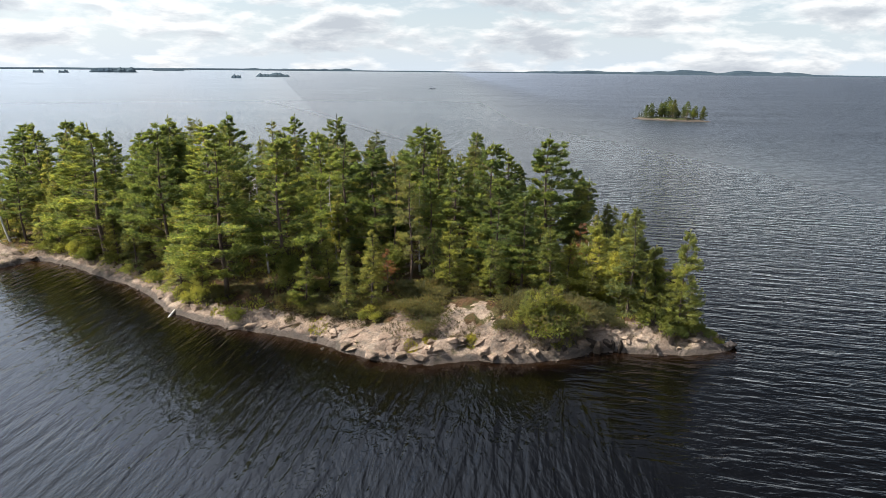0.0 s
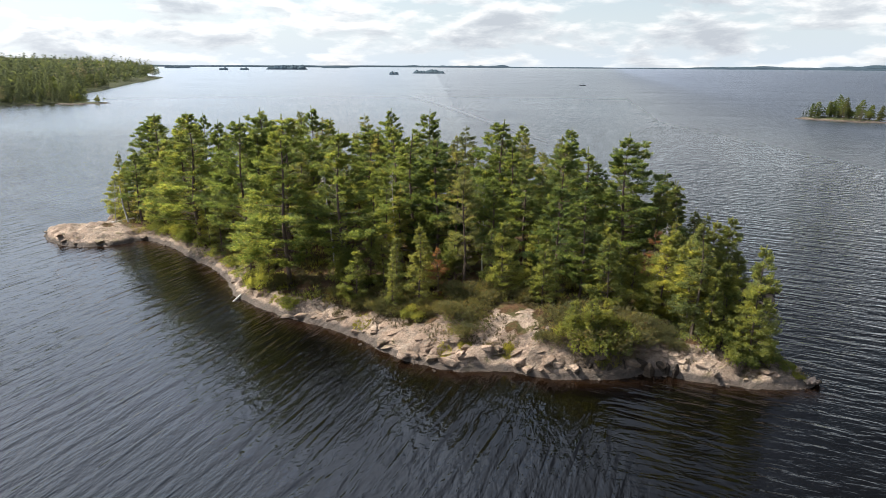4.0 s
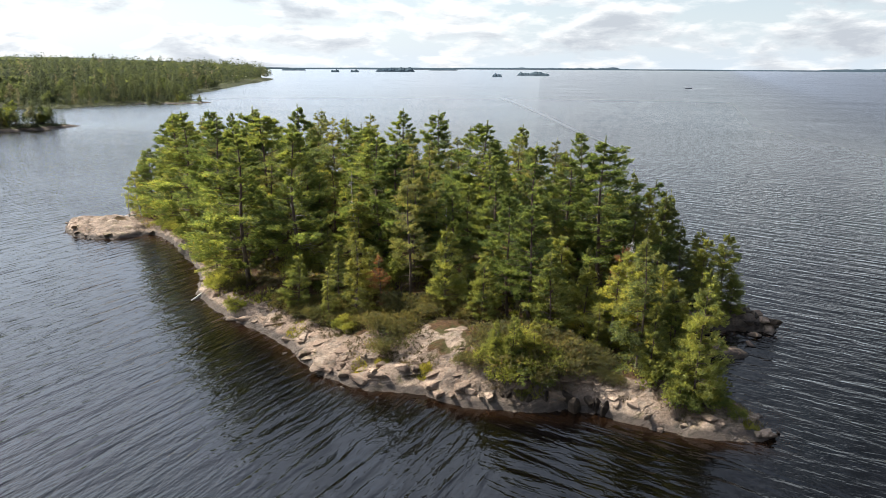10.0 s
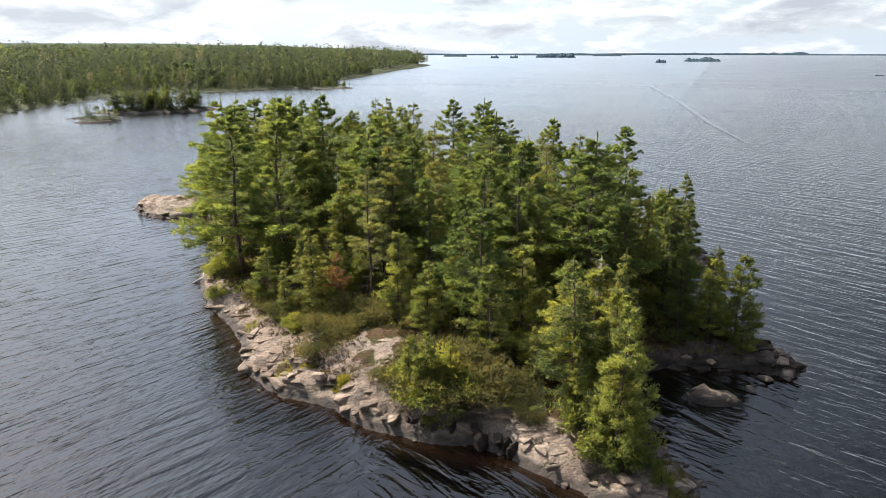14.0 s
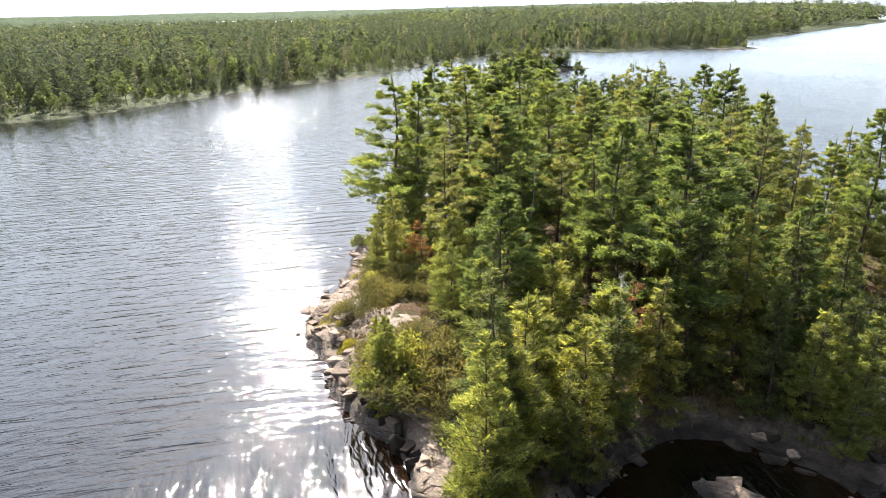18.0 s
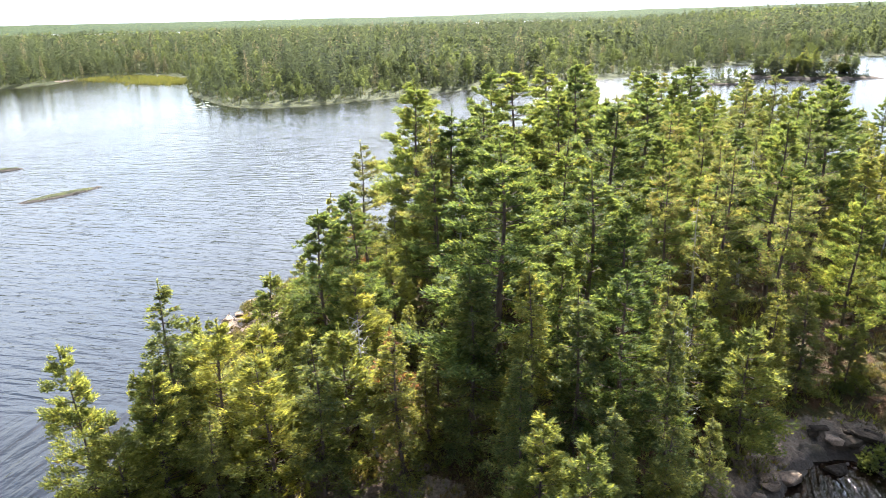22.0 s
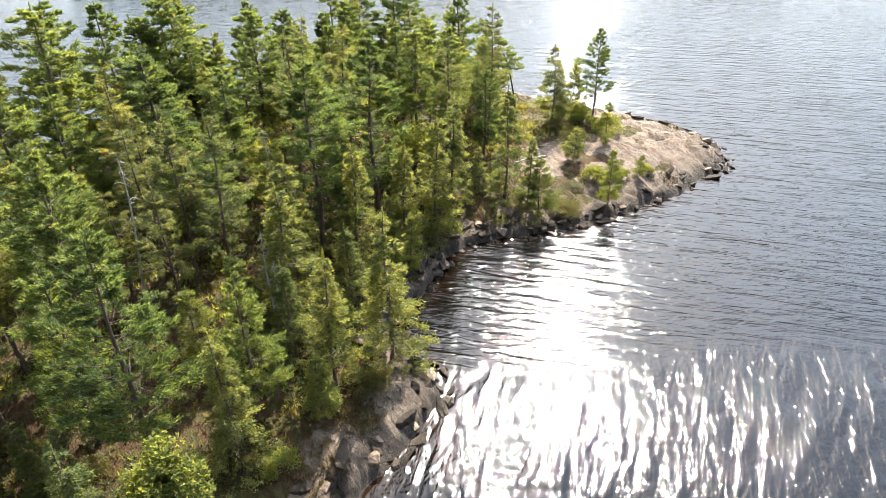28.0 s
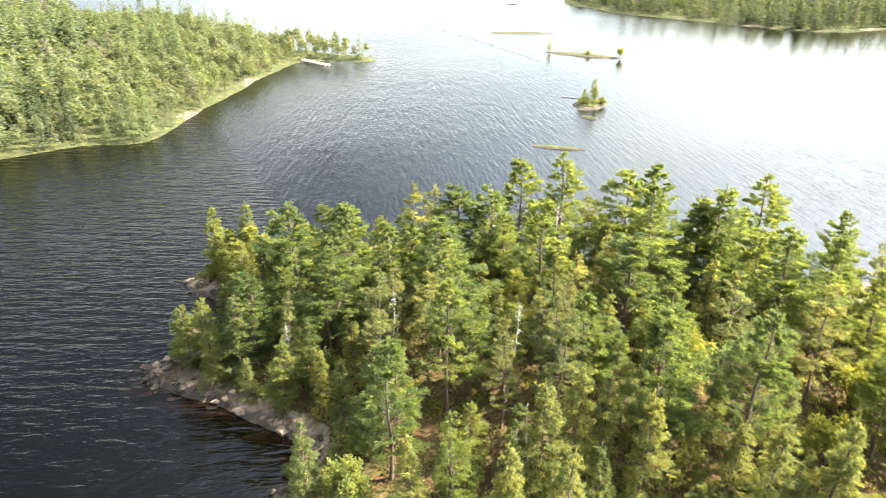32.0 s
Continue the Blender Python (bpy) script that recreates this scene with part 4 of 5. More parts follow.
# the woods between them
taken = [(x, y, 1.7) for x, y, _ in TALL + EDGE] + [(x, y, 1.3) for x, y, _ in CONES]
taken += [(-42.7, 102.6, 1.5), (-38.9, 98.5, 1.5)]
for _ in range(14000):
    x, y = rng.uniform(-62, 24), rng.uniform(44, 112)
    d, b = float(shore_d(x, y)), float(bare(np.array(x), np.array(y)))
    if d < 1.1 or b > 0.42 or len(taken) > 250:
        continue
    if (y > 93 and x < -24) or (x > 17.3 and y < 52):
        continue
    deep = d > 6
    gap = 2.5 if deep else 1.8
    if (x + 17.5) ** 2 + (y - 53.0) ** 2 < 26:
        continue
    if any((x - a) ** 2 + (y - c) ** 2 < (gap * 0.5 + g * 0.55) ** 2 for a, c, g in taken):
        continue
    taken.append((x, y, gap))
    q = rng.uniform()
    if deep and q < 0.30:
        plant(pines[rng.integers(5)], x, y, rng.uniform(0.62, 0.98), stretch=rng.uniform(0.75, 1.0))
    elif deep and q < 0.56:
        plant(olives[rng.integers(3)], x, y, rng.uniform(0.70, 1.05))
    elif q < 0.80:
        plant(spruces[rng.integers(3)], x, y, rng.uniform(0.45, 1.15), stretch=rng.uniform(0.8, 1.05))
    elif q < 0.93:
        plant(youngs[rng.integers(3)], x, y, rng.uniform(0.55, 1.15))
    else:
        plant(leafies[rng.integers(2)], x, y, rng.uniform(0.6, 1.15))
for x, y in [(-2.3, 48.9), (-6.6, 51.9), (-8.7, 49.0), (-1.1, 45.8), (5.0, 45.4), (8.5, 47.3), (9.2, 51.9), (-2.0, 51.4), (11.0, 48.4), (-0.8, 52.5)]:
    plant(junipers[rng.integers(3)], x, y, rng.uniform(0.7, 1.15))
# shrubs: junipers on the open rock's edge, green shrubs along the water
for x, y, s in [(8.2, 48.4, 1.5), (9.8, 48.0, 1.4), (6.9, 49.6, 1.3), (-7.2, 49.6, 1.3), (-5.6, 48.6, 1.0), (12.4, 47.6, 0.8), (-1.0, 47.0, 1.1), (-2.5, 47.6, 1.35), (-0.5, 49.4, 1.2), (-5, 49.5, 1.2), (7.2, 46.3, 1.5), (8.8, 47.2, 1.5), (10.2, 46.0, 1.2), (6.0, 48.4, 1.3), (-8, 49.2, 1.2), (-10.5, 50.4, 1.1),
                (3.5, 51.2, 1.3), (11.8, 48.3, 1.0), (0.5, 51.6, 1.3), (-2.5, 50.8, 1.4), (-7, 51.6, 1.3), (-12.5, 50.8, 1.0), (13.2, 46.9, 0.6), (-19, 53.4, 1.0), (-37, 92, 1.3), (-40, 93.5, 1.2), (-35, 95, 1.0)]:
    plant(junipers[rng.integers(3)], x, y, s * rng.uniform(0.9, 1.1))
for x, y, s in [(7.0, 45.0, 1.2), (8.4, 45.4, 1.3), (9.6, 46.2, 1.2), (7.6, 46.6, 1.3), (6.2, 45.6, 0.9), (18.6, 47.3, 1.2), (17.2, 46.7, 1.1), (-16.5, 49.6, 0.8), (17.8, 46.4, 0.75), (19.2, 46.8, 0.7), (20.2, 46.6, 0.5), (-22, 54.5, 1.0), (-20.5, 52.6, 1.1), (-26.5, 58.3, 0.9), (-40.0, 68.3, 1.2), (-38.0, 67.2, 1.1), (-36, 66.0, 1.1),
                (-42.2, 68.6, 0.9), (8.0, 46.0, 0.8), (9.6, 45.4, 0.7), (-28.5, 103.6, 1.0), (-30.2, 106.2, 0.6), (-26, 102.4, 0.5), (-33, 63.8, 0.9), (-15, 89.0, 1.1), (-10, 87.6, 1.0), (10.6, 78.0, 0.9)]:
    plant(bushes[rng.integers(2)], x, y, s)
for _ in range(160):
    x, y = rng.uniform(-60, 22), rng.uniform(45, 110)
    if 0.6 < float(shore_d(x, y)) < 7 and float(bare(np.array(x), np.array(y))) < 0.6:
        plant((bushes + junipers)[rng.integers(5)], x, y, rng.uniform(0.45, 1.0))


# ---- grass and litter on the island ----
def grass(name, label, mat, spots, count, size, seed):
    r = np.random.default_rng(seed)
    pts = []
    for x, y, rad in spots:
        a, q = r.uniform(0, 2 * np.pi, count), np.sqrt(r.uniform(0, 1, count)) * rad
        pts.append(np.stack([x + q * np.cos(a), y + q * np.sin(a)], 1))
    p = np.concatenate(pts)
    p = p[shore_d(p[:, 0], p[:, 1]) > 0.5]
    p = np.column_stack([p, ground_z(p[:, 0], p[:, 1]) - 0.02])
    v, f = tufts(p, np.tile([0, 0, 1.0], (len(p), 1)), 6, size, size * 0.16, 0.45, r)
    tagged(new(name, mesh_of(name, v, f, mat)), label, "grass", kind="stuff")


spots = []
for _ in range(900):
    x, y = rng.uniform(-60, 22), rng.uniform(44, 112)
    b = float(bare(np.array(x), np.array(y)))
    if float(shore_d(x, y)) > 0.8 and b < 0.75 and len(spots) < 220:
        spots.append((x, y, rng.uniform(0.5, 1.6)))
spots += [(x, y, rng.uniform(0.35, 0.9)) for x, y in zip(rng.uniform(-17, 19, 60), rng.uniform(44.5, 50, 60))]
grass("dry_grass", "dry straw-coloured grass between rocks and trees", STRAW, spots, 70, 0.24, 3)
grass("sedge", "bright green sedge clumps on the rocks by the water", SEDGE,
      [(-9.4, 47.6, 0.8), (-2.1, 44.0, 0.5), (2.3, 44.4, 0.5), (-0.8, 44.6, 0.5), (9.3, 44.9, 0.6), (-18, 51.2, 0.9), (-29, 60, 1.1), (-27, 58.8, 0.9), (-31, 61.4, 1.0), (8.5, 44.8, 0.5), (21, 46.4, 0.5), (2.2, 44.8, 0.4)], 110, 0.26, 4)


grass("golden_grass", "golden dry grass along the edge of the woods", STRAW, [(6.5, 87.2, 1.4), (3, 88.4, 1.5), (9.5, 84.5, 1.2), (0, 89.6, 1.2), (-7, 87, 1.2), (8.6, 80.5, 1.3), (-10.5, 88.5, 0.9), (12.5, 58.5, 1.5), (15, 60.5, 1.2)], 240, 0.30, 9)
under = []
for _ in range(4200):
    x, y = rng.uniform(-60, 22), rng.uniform(44, 112)
    if float(shore_d(x, y)) > 1.0 and float(bare(np.array(x), np.array(y))) < 0.35 and len(under) < 640:
        under.append((x, y, rng.uniform(0.6, 1.5)))
grass("undergrowth", "low green and brown undergrowth beneath the trees", JUNIPER, under[:340], 34, 0.42, 5)
grass("undergrowth", "low leafy undergrowth beneath the trees", LEAFY, under[340:], 30, 0.40, 6)


# ---- boulders along the shore ----
def boulder(seed, worn=0.03):
    """An angular block: the hull of a few corners, edges knocked off."""
    r = np.random.default_rng(seed)
    bm = bmesh.new()
    for p in r.uniform(-0.5, 0.5, (16, 3)) * np.array([1.3, 0.95, 0.7]):
        bm.verts.new(p)
    hull = bmesh.ops.convex_hull(bm, input=bm.verts)
    bmesh.ops.delete(bm, geom=[g for g in hull["geom_interior"] if isinstance(g, bmesh.types.BMVert)], context="VERTS")
    bmesh.ops.bevel(bm, geom=list(bm.edges), offset=worn, segments=1, affect="EDGES")
    me = bpy.data.meshes.new("boulder")
    bm.to_mesh(me)
    bm.free()
    me.materials.append(BOULDER)
    return me


stones = [boulder(200 + k) for k in range(7)]


def stone(x, y, s, z=None):
    ob = new("boulder", stones[rng.integers(7)])
    zz = float(ground_z(x, y)) + 0.10 * s if z is None else z
    ob.matrix_basis = pose(x, y, zz, rng.uniform(-14, 14), rng.uniform(-14, 14), rng.uniform(0, 360)) @ Matrix.Diagonal((s, s, s * rng.uniform(0.7, 1.0), 1))
    return tagged(ob, "angular grey and pink granite boulder on the shore", "boulder", "boulders along the shore")


count = 0
edge = np.concatenate([ISLAND[k] + (np.roll(ISLAND, -1, 0)[k] - ISLAND[k]) * t for k in range(len(ISLAND)) for t in (0.0,)]).reshape(-1, 2)
for x, y in edge:
    for _ in range(1):
        ax, ay = x + rng.normal(0, 0.7), y + rng.normal(0, 0.7)
        d = float(shore_d(ax, ay))
        if -0.5 < d < 1.8:
            stone(ax, ay, rng.uniform(0.3, 0.95) * (0.6 if d < 0 else 1.0), None if d > 0 else 0.02)
pieces = sum(1 for ob in bpy.data.objects if ob.name.startswith("boulder"))
for _ in range(460):
    x, y = rng.uniform(-20, 20), rng.uniform(43, 51)
    b = float(bare(np.array(x), np.array(y)))
    d = float(shore_d(x, y))
    if d > 0.15 and (b > 0.35 or d < 1.6) and pieces < 235:
        pieces += 1
        s = rng.uniform(0.18, 0.62) * rng.uniform(0.6, 1.1)
        stone(x, y, s, float(ground_z(x, y)) - 0.08 * s)
for x, y, s in [(21.9, 46.3, 0.8), (21.2, 47.6, 1.0), (19.4, 57.4, 1.3), (20.4, 57.0, 0.7), (18.7, 56.6, 0.6), (21.5, 59.5, 0.7), (22.8, 62.8, 1.2), (21.8, 61.6, 0.9)]:
    stone(x, y, s, 0.08)

slabs = []
for k in range(6):
    me = boulder(300 + k)
    me.materials.clear()
    me.materials.append(DARKROCK)
    slabs.append(me)


def slab(x, y, long, wide, thick, turn, z, label="dark layered rock slab at the water's edge", tip=6):
    ob = new("rock_slab", slabs[rng.integers(6)])
    ob.matrix_basis = pose(x, y, z, rng.uniform(-tip, tip), rng.uniform(-tip, tip), turn) @ Matrix.Diagonal((long, wide, thick, 1))
    return tagged(ob, label, "rock", "dark rock slabs along the shore")


blocks = [boulder(400 + k, 0.07) for k in range(6)]
tally = 0
for _ in range(1500):
    x, y = rng.uniform(-22, 21.5), rng.uniform(42, 56)
    d, b = float(shore_d(x, y)), float(bare(np.array(x), np.array(y)))
    if tally >= 90 or not (0.1 < d < 2.6 or (d >= 2.6 and b > 0.7 and rng.uniform() < 0.12)) or y > 50 + max(0.0, -12 - x):
        continue
    tally += 1
    s = rng.uniform(0.45, 1.25)
    ob = new("granite_block", blocks[rng.integers(6)])
    ob.matrix_basis = pose(x, y, float(ground_z(x, y)) - 0.10 * s, rng.uniform(-9, 9), rng.uniform(-9, 9), 35 + rng.normal(0, 20)) @ Matrix.Diagonal((1.35 * s, 0.85 * s, rng.uniform(0.45, 0.75) * s, 1))
    tagged(ob, "jointed block of pink granite in the sloping shore", "rock", "granite blocks in the shore")

# wave-washed slabs round the north and east shores
for k in range(len(ISLAND)):
    x0, y0 = ISLAND[k]
    if not ((y0 > 76 and x0 > -52) or (x0 > 17 and y0 > 50)):
        continue
    run = ISLAND[(k + 1) % len(ISLAND)] - ISLAND[k - 1]
    heading = math.degrees(math.atan2(run[1], run[0]))
    for _ in range(3):
        x, y = x0 + rng.normal(0, 1.0), y0 + rng.normal(0, 1.0)
        d = float(shore_d(x, y))
        if -0.6 < d < 2.4:
            s = rng.uniform(0.3, 0.9) * rng.uniform(0.7, 1.2)
            slab(x, y, 1.5 * s, 1.0 * s, rng.uniform(0.5, 0.9) * (0.4 + 0.6 * s), heading + rng.normal(0, 22), max(float(ground_z(x, y)), -0.05) + 0.04, tip=13)
# the broken wall under the junipers
for x in np.arange(5.6, 13.4, 0.55):
    y = 44.3 + 0.16 * (x - 6) + rng.normal(0, 0.15)
    slab(x, y, rng.uniform(0.6, 0.95), rng.uniform(0.5, 0.8), rng.uniform(1.1, 2.2), rng.uniform(0, 360), 0.35, "dark upright rock block in the broken bank", 12)

# ---- far woods ----
def plumy(r, count, size, wide):
    """A far conifer one metre high: small sprays lying round a stem, ragged, pointed at the top."""
    z = 0.04 + 0.95 * r.uniform(0, 1, count) ** 0.9
    a = r.uniform(0, 2 * np.pi, count)
    tier = 0.82 + 0.3 * np.sin(z * 46 + r.uniform(0, 6)) * np.sin(a * 2 + z * 9)
    reach = wide * (1.02 - z) ** 0.8 * np.sqrt(r.uniform(0.12, 1, count)) * tier + 0.004
    out = np.stack([np.cos(a), np.sin(a), 0 * a], 1)
    side = np.stack([-np.sin(a), np.cos(a), 0 * a], 1) + np.array([0, 0, 1]) * r.normal(0, 0.5, (count, 1))
    base = out * reach[:, None] + np.array([0, 0, 1]) * z[:, None]
    g = (size * (0.45 + 0.75 * (1 - z)) * r.uniform(0.7, 1.3, count))[:, None]
    tip = base + (out + np.array([0, 0, 1]) * r.normal(-0.25, 0.3, (count, 1))) * g * 1.5
    v = np.stack([base - side * g * 0.6, base + side * g * 0.6, tip], 1).reshape(-1, 3)
    f = np.arange(count * 3).reshape(-1, 3)
    stem = np.array([[-0.012, 0, 0.0], [0.012, 0.004, 0.0], [0.0, 0.0, 1.0], [0, -0.012, 0.0], [0.0, 0.012, 0.0], [0.002, 0.0, 1.0]])
    return np.concatenate([v, stem]), np.concatenate([f, np.array([[0, 1, 2], [3, 4, 5]]) + len(v)])


def leafy(r, count, size):
    """A far broad-leaved tree or pine one metre high: many small leaf clumps on an uneven crown."""
    lobes = np.column_stack([r.normal(0, 0.085, (9, 2)), r.uniform(0.38, 0.86, 9)])
    lobes[:, :2] *= (1.15 - lobes[:, 2:3])  * 1.5
    c = lobes[r.integers(0, 9, count)] + unit(r.normal(size=(count, 3))) * np.array([0.105, 0.105, 0.12]) * r.uniform(0.5, 1.05, (count, 1))
    a, b = unit(r.normal(size=(count, 3))), r.normal(size=(count, 3))
    b = unit(np.cross(a, b))
    g = size * r.uniform(0.6, 1.3, (count, 1))
    v = np.stack([c + a * g, c - a * g * 0.5 + b * g * 0.8, c - a * g * 0.5 - b * g * 0.8], 1).reshape(-1, 3)
    f = np.arange(count * 3).reshape(-1, 3)
    stem = np.array([[-0.012, 0, 0.0], [0.012, 0.004, 0.0], [0.0, 0.0, 0.8], [0, -0.012, 0.0], [0.0, 0.012, 0.0], [0.002, 0.0, 0.8]])
    f = np.concatenate([f, np.array([[0, 1, 2], [3, 4, 5]]) + len(v)])
    return np.concatenate([v, stem]), f


def woods(name, label, spots, kinds, seed, lift=0.0):
    """spots: x, y, z, height. All joined into one mesh."""
    r = np.random.default_rng(seed)
    spots = np.asarray(spots)
    # broad-leaved trees stand in stands of their own among the conifers
    share = 0.22 + 0.9 * np.clip(fbm(spots[:, 0], spots[:, 1], 48, 3, 33) + 0.05 + lift, -0.2, 0.8)
    leaf_kinds, needle_kinds = [[k for k, q in enumerate(kinds) if q[2] == b] for b in (True, False)]
    pick = np.where(r.uniform(size=len(spots)) < share, r.choice(leaf_kinds, len(spots)), r.choice(needle_kinds or leaf_kinds, len(spots)))
    vs, fs, tint, at = [], [], [], 0
    for k, (v, f, broad) in enumerate(kinds):
        mine = spots[pick == k]
        if not len(mine):
            continue
        a, g = r.uniform(0, 2 * np.pi, len(mine)), r.uniform(0.8, 1.25, len(mine))
        c, s = np.cos(a) * g, np.sin(a) * g
        x = v[None, :, 0] * c[:, None] - v[None, :, 1] * s[:, None]
        y = v[None, :, 0] * s[:, None] + v[None, :, 1] * c[:, None]
        p = np.stack([x, y, np.broadcast_to(v[None, :, 2], x.shape)], -1) * mine[:, None, 3:4] * (0.84 if broad else 1.10)
        p += mine[:, None, :3]
        vs.append(p.reshape(-1, 3))
        fs.append((f[None] + (np.arange(len(mine)) * len(v))[:, None, None]).reshape(-1, 3) + at)
        tone = np.clip(r.normal(0.62 if broad else 0.26, 0.13, len(mine)) + 0.30 * fbm(mine[:, 0], mine[:, 1], 60, 2, 77) + lift, 0, 0.95)
        tone = np.where(r.uniform(size=len(mine)) < 0.05, 1.0, tone)
        tint.append(np.repeat(tone, len(v)))
        at += len(mine) * len(v)
    return tagged(new(name, mesh_of(name, np.concatenate(vs), np.concatenate(fs), WOODS, False, {"tint": np.concatenate(tint)})), label, "forest", kind="stuff")


r2 = np.random.default_rng(17)
fine = [(*plumy(r2, 330, 0.036, w_), False) for w_ in (0.16, 0.20, 0.26, 0.18)] + [(*leafy(r2, 300, 0.034), True) for _ in range(3)]
mid = [(*plumy(r2, 100, 0.066, w_), False) for w_ in (0.17, 0.21, 0.26)] + [(*leafy(r2, 80, 0.064), True) for _ in range(2)]
low_kinds = [(*plumy(r2, 26, 0.13, 0.20), False) for _ in range(3)] + [(*leafy(r2, 18, 0.13), True)]


def scatter(line, box, gap, want, seed):
    """Places on a jittered grid in the box where want(distance from shore, x, y) holds: x, y, z, height."""
    r = np.random.default_rng(seed)
    x, y = np.meshgrid(np.arange(box[0], box[1], gap), np.arange(box[2], box[3], gap), indexing="ij")
    x, y = x.ravel() + r.uniform(-0.5, 0.5, x.size) * gap, y.ravel() + r.uniform(-0.5, 0.5, x.size) * gap
    d = inside(x, y, line)
    ok = want(d, x, y)
    x, y, d = x[ok], y[ok], d[ok]
    tall = (6.5 + 4.5 * np.clip(d / 16, 0, 1)) * np.where(r.uniform(size=len(x)) < 0.12, r.uniform(1.1, 1.35, len(x)), r.uniform(0.55, 1.08, len(x))) * (1 + 0.25 * fbm(x, y, 35, 2, 9))
    cape = np.clip((y - 230) / 120, 0, 1)
    return np.column_stack([x, y, 0.4 + (2.6 + 3.0 * cape) * (1 - np.exp(-d / 60)) + 6.0 * np.clip((np.hypot(x + 5, y - 70) - 420) / 700, 0, 1), tall * (1 + 0.32 * cape)])


def off(x, y):
    return np.hypot(x + 5, y - 70)


woods("shore_woods", "mixed spruce and pine woods along the mainland shore", scatter(WEST, (-330, -120, -260, 330), 4.1, lambda d, x, y: (d > 0.8) & (d < 34) & (off(x, y) < 370), 1), fine, 2)
def shrubs(line, box, seed, name, label, lift=0.0):
    """Low bushes filling the edge of the woods down to the water."""
    at = scatter(line, box, 2.7, lambda d, x, y: (d > 0.4) & (d < 9) & (off(x, y) < 330), seed)
    at[:, 3] *= np.random.default_rng(seed).uniform(0.18, 0.42, len(at))
    woods(name, label, at, [k for k in fine if k[2]], seed + 1, lift)


shrubs(WEST, (-330, -120, -260, 330), 41, "shore_shrubs", "low green bushes along the mainland shore", 0.1)
shrubs(SOUTH, (-20, 120, -130, 40), 43, "shore_shrubs", "low green bushes along the peninsula shore", 0.3)
woods("inland_woods", "mixed green forest behind the mainland shore", scatter(WEST, (-620, -120, -420, 800), 5.0, lambda d, x, y: (d > 2.5) & ((d >= 33) | (off(x, y) >= 370)) & (off(x, y) < 560), 3), mid, 4)
woods("distant_woods", "distant mixed forest reaching inland", scatter(WEST, (-1250, -150, -900, 1000), 8.2, lambda d, x, y: (d > 3) & (off(x, y) >= 555) & (off(x, y) < 1150), 5), low_kinds, 6)
woods("peninsula_woods", "bright green mixed woods on the peninsula", scatter(SOUTH, (-20, 150, -190, 40), 3.1, lambda d, x, y: (d > 0.6) & (d < 40), 7), fine, 8, 0.50)
woods("peninsula_woods", "bright green mixed woods on the peninsula", scatter(SOUTH, (-20, 255, -255, 55), 3.8, lambda d, x, y: (d >= 40) & (d < 170), 9), mid, 10, 0.38)

# forest canopy further inland, out to the skyline
ang, rad_ = np.radians(np.linspace(75, 285, 620)), 1000.0 * (4.75 ** (np.arange(60) / 59.0))
A, R = np.meshgrid(ang, rad_, indexing="ij")
cx, cy = -5 - 0 * R + R * np.cos(A), 70 + R * np.sin(A)
cd = inside(cx, cy, WEST)
cz = np.where(cd > 15, 16 + 42 * np.clip((R - 1000) / 3200, 0, 1) + 2.6 * fbm(cx, cy, 22, 3, 41) + 6 * fbm(cx, cy, 700, 3, 51) + 2.2 * value_noise(cx / 5, cy / 5, 61), -6)
v, f = trimmed(np.stack([cx, cy, cz], -1).reshape(-1, 3), sheet(ang, rad_, cd > 0))
tagged(new("forest_canopy", mesh_of("forest_canopy", v, f, CANOPY, False)), "unbroken forest canopy rolling to the skyline", "forest", kind="stuff")


# ---- far shores and islands across the lake ----
def ridge(name, label, yaws, dist, tall, seed, thick=160.0):
    """A long low wooded shore seen across the water, between two headings in degrees."""
    a = np.radians(np.linspace(yaws[0], yaws[1], max(12, int(abs(yaws[1] - yaws[0]) * 9))))
    s = np.linspace(0, 1, len(a))
    h = tall * (0.45 + 0.55 * np.abs(fbm(s * 40, s * 0 + seed, 5.0, 3, seed)) * 2) * np.clip(np.minimum(s, 1 - s) * 14, 0.02, 1)
    rows = []
    for dd, hh in ((0, -1.0), (6, 0.45), (thick * 0.5, 1.0), (thick, -1.0)):
        r_ = dist + dd
        rows.append(np.stack([-np.sin(a) * r_, np.cos(a) * r_, np.where(hh < 0, -1.0, h * hh)], 1))
    p = np.stack(rows, 1).reshape(-1, 3)
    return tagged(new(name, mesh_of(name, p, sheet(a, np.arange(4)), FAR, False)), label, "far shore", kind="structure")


ridge("far_shore", "wooded shore on the horizon, blue haze put into its colour", (-75, 70), 4300, 12, 3)
ridge("far_shore", "wooded shore on the horizon, blue haze put into its colour", (20, 75), 3700, 12, 8)
ridge("far_hill", "hill beyond the far shore, tinted blue for haze", (-29, -6), 4650, 25, 5)
ridge("far_hill", "hill beyond the far shore, tinted blue for haze", (7, 17), 4600, 17, 12)
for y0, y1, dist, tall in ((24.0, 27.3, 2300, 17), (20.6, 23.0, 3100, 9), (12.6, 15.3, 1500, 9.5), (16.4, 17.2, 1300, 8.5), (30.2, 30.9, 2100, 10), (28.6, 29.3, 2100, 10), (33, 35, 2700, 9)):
    ridge("far_island", "small dark wooded island far across the lake, tinted blue for haze", (y0, y1), dist, tall, int(dist % 97), 60.0)


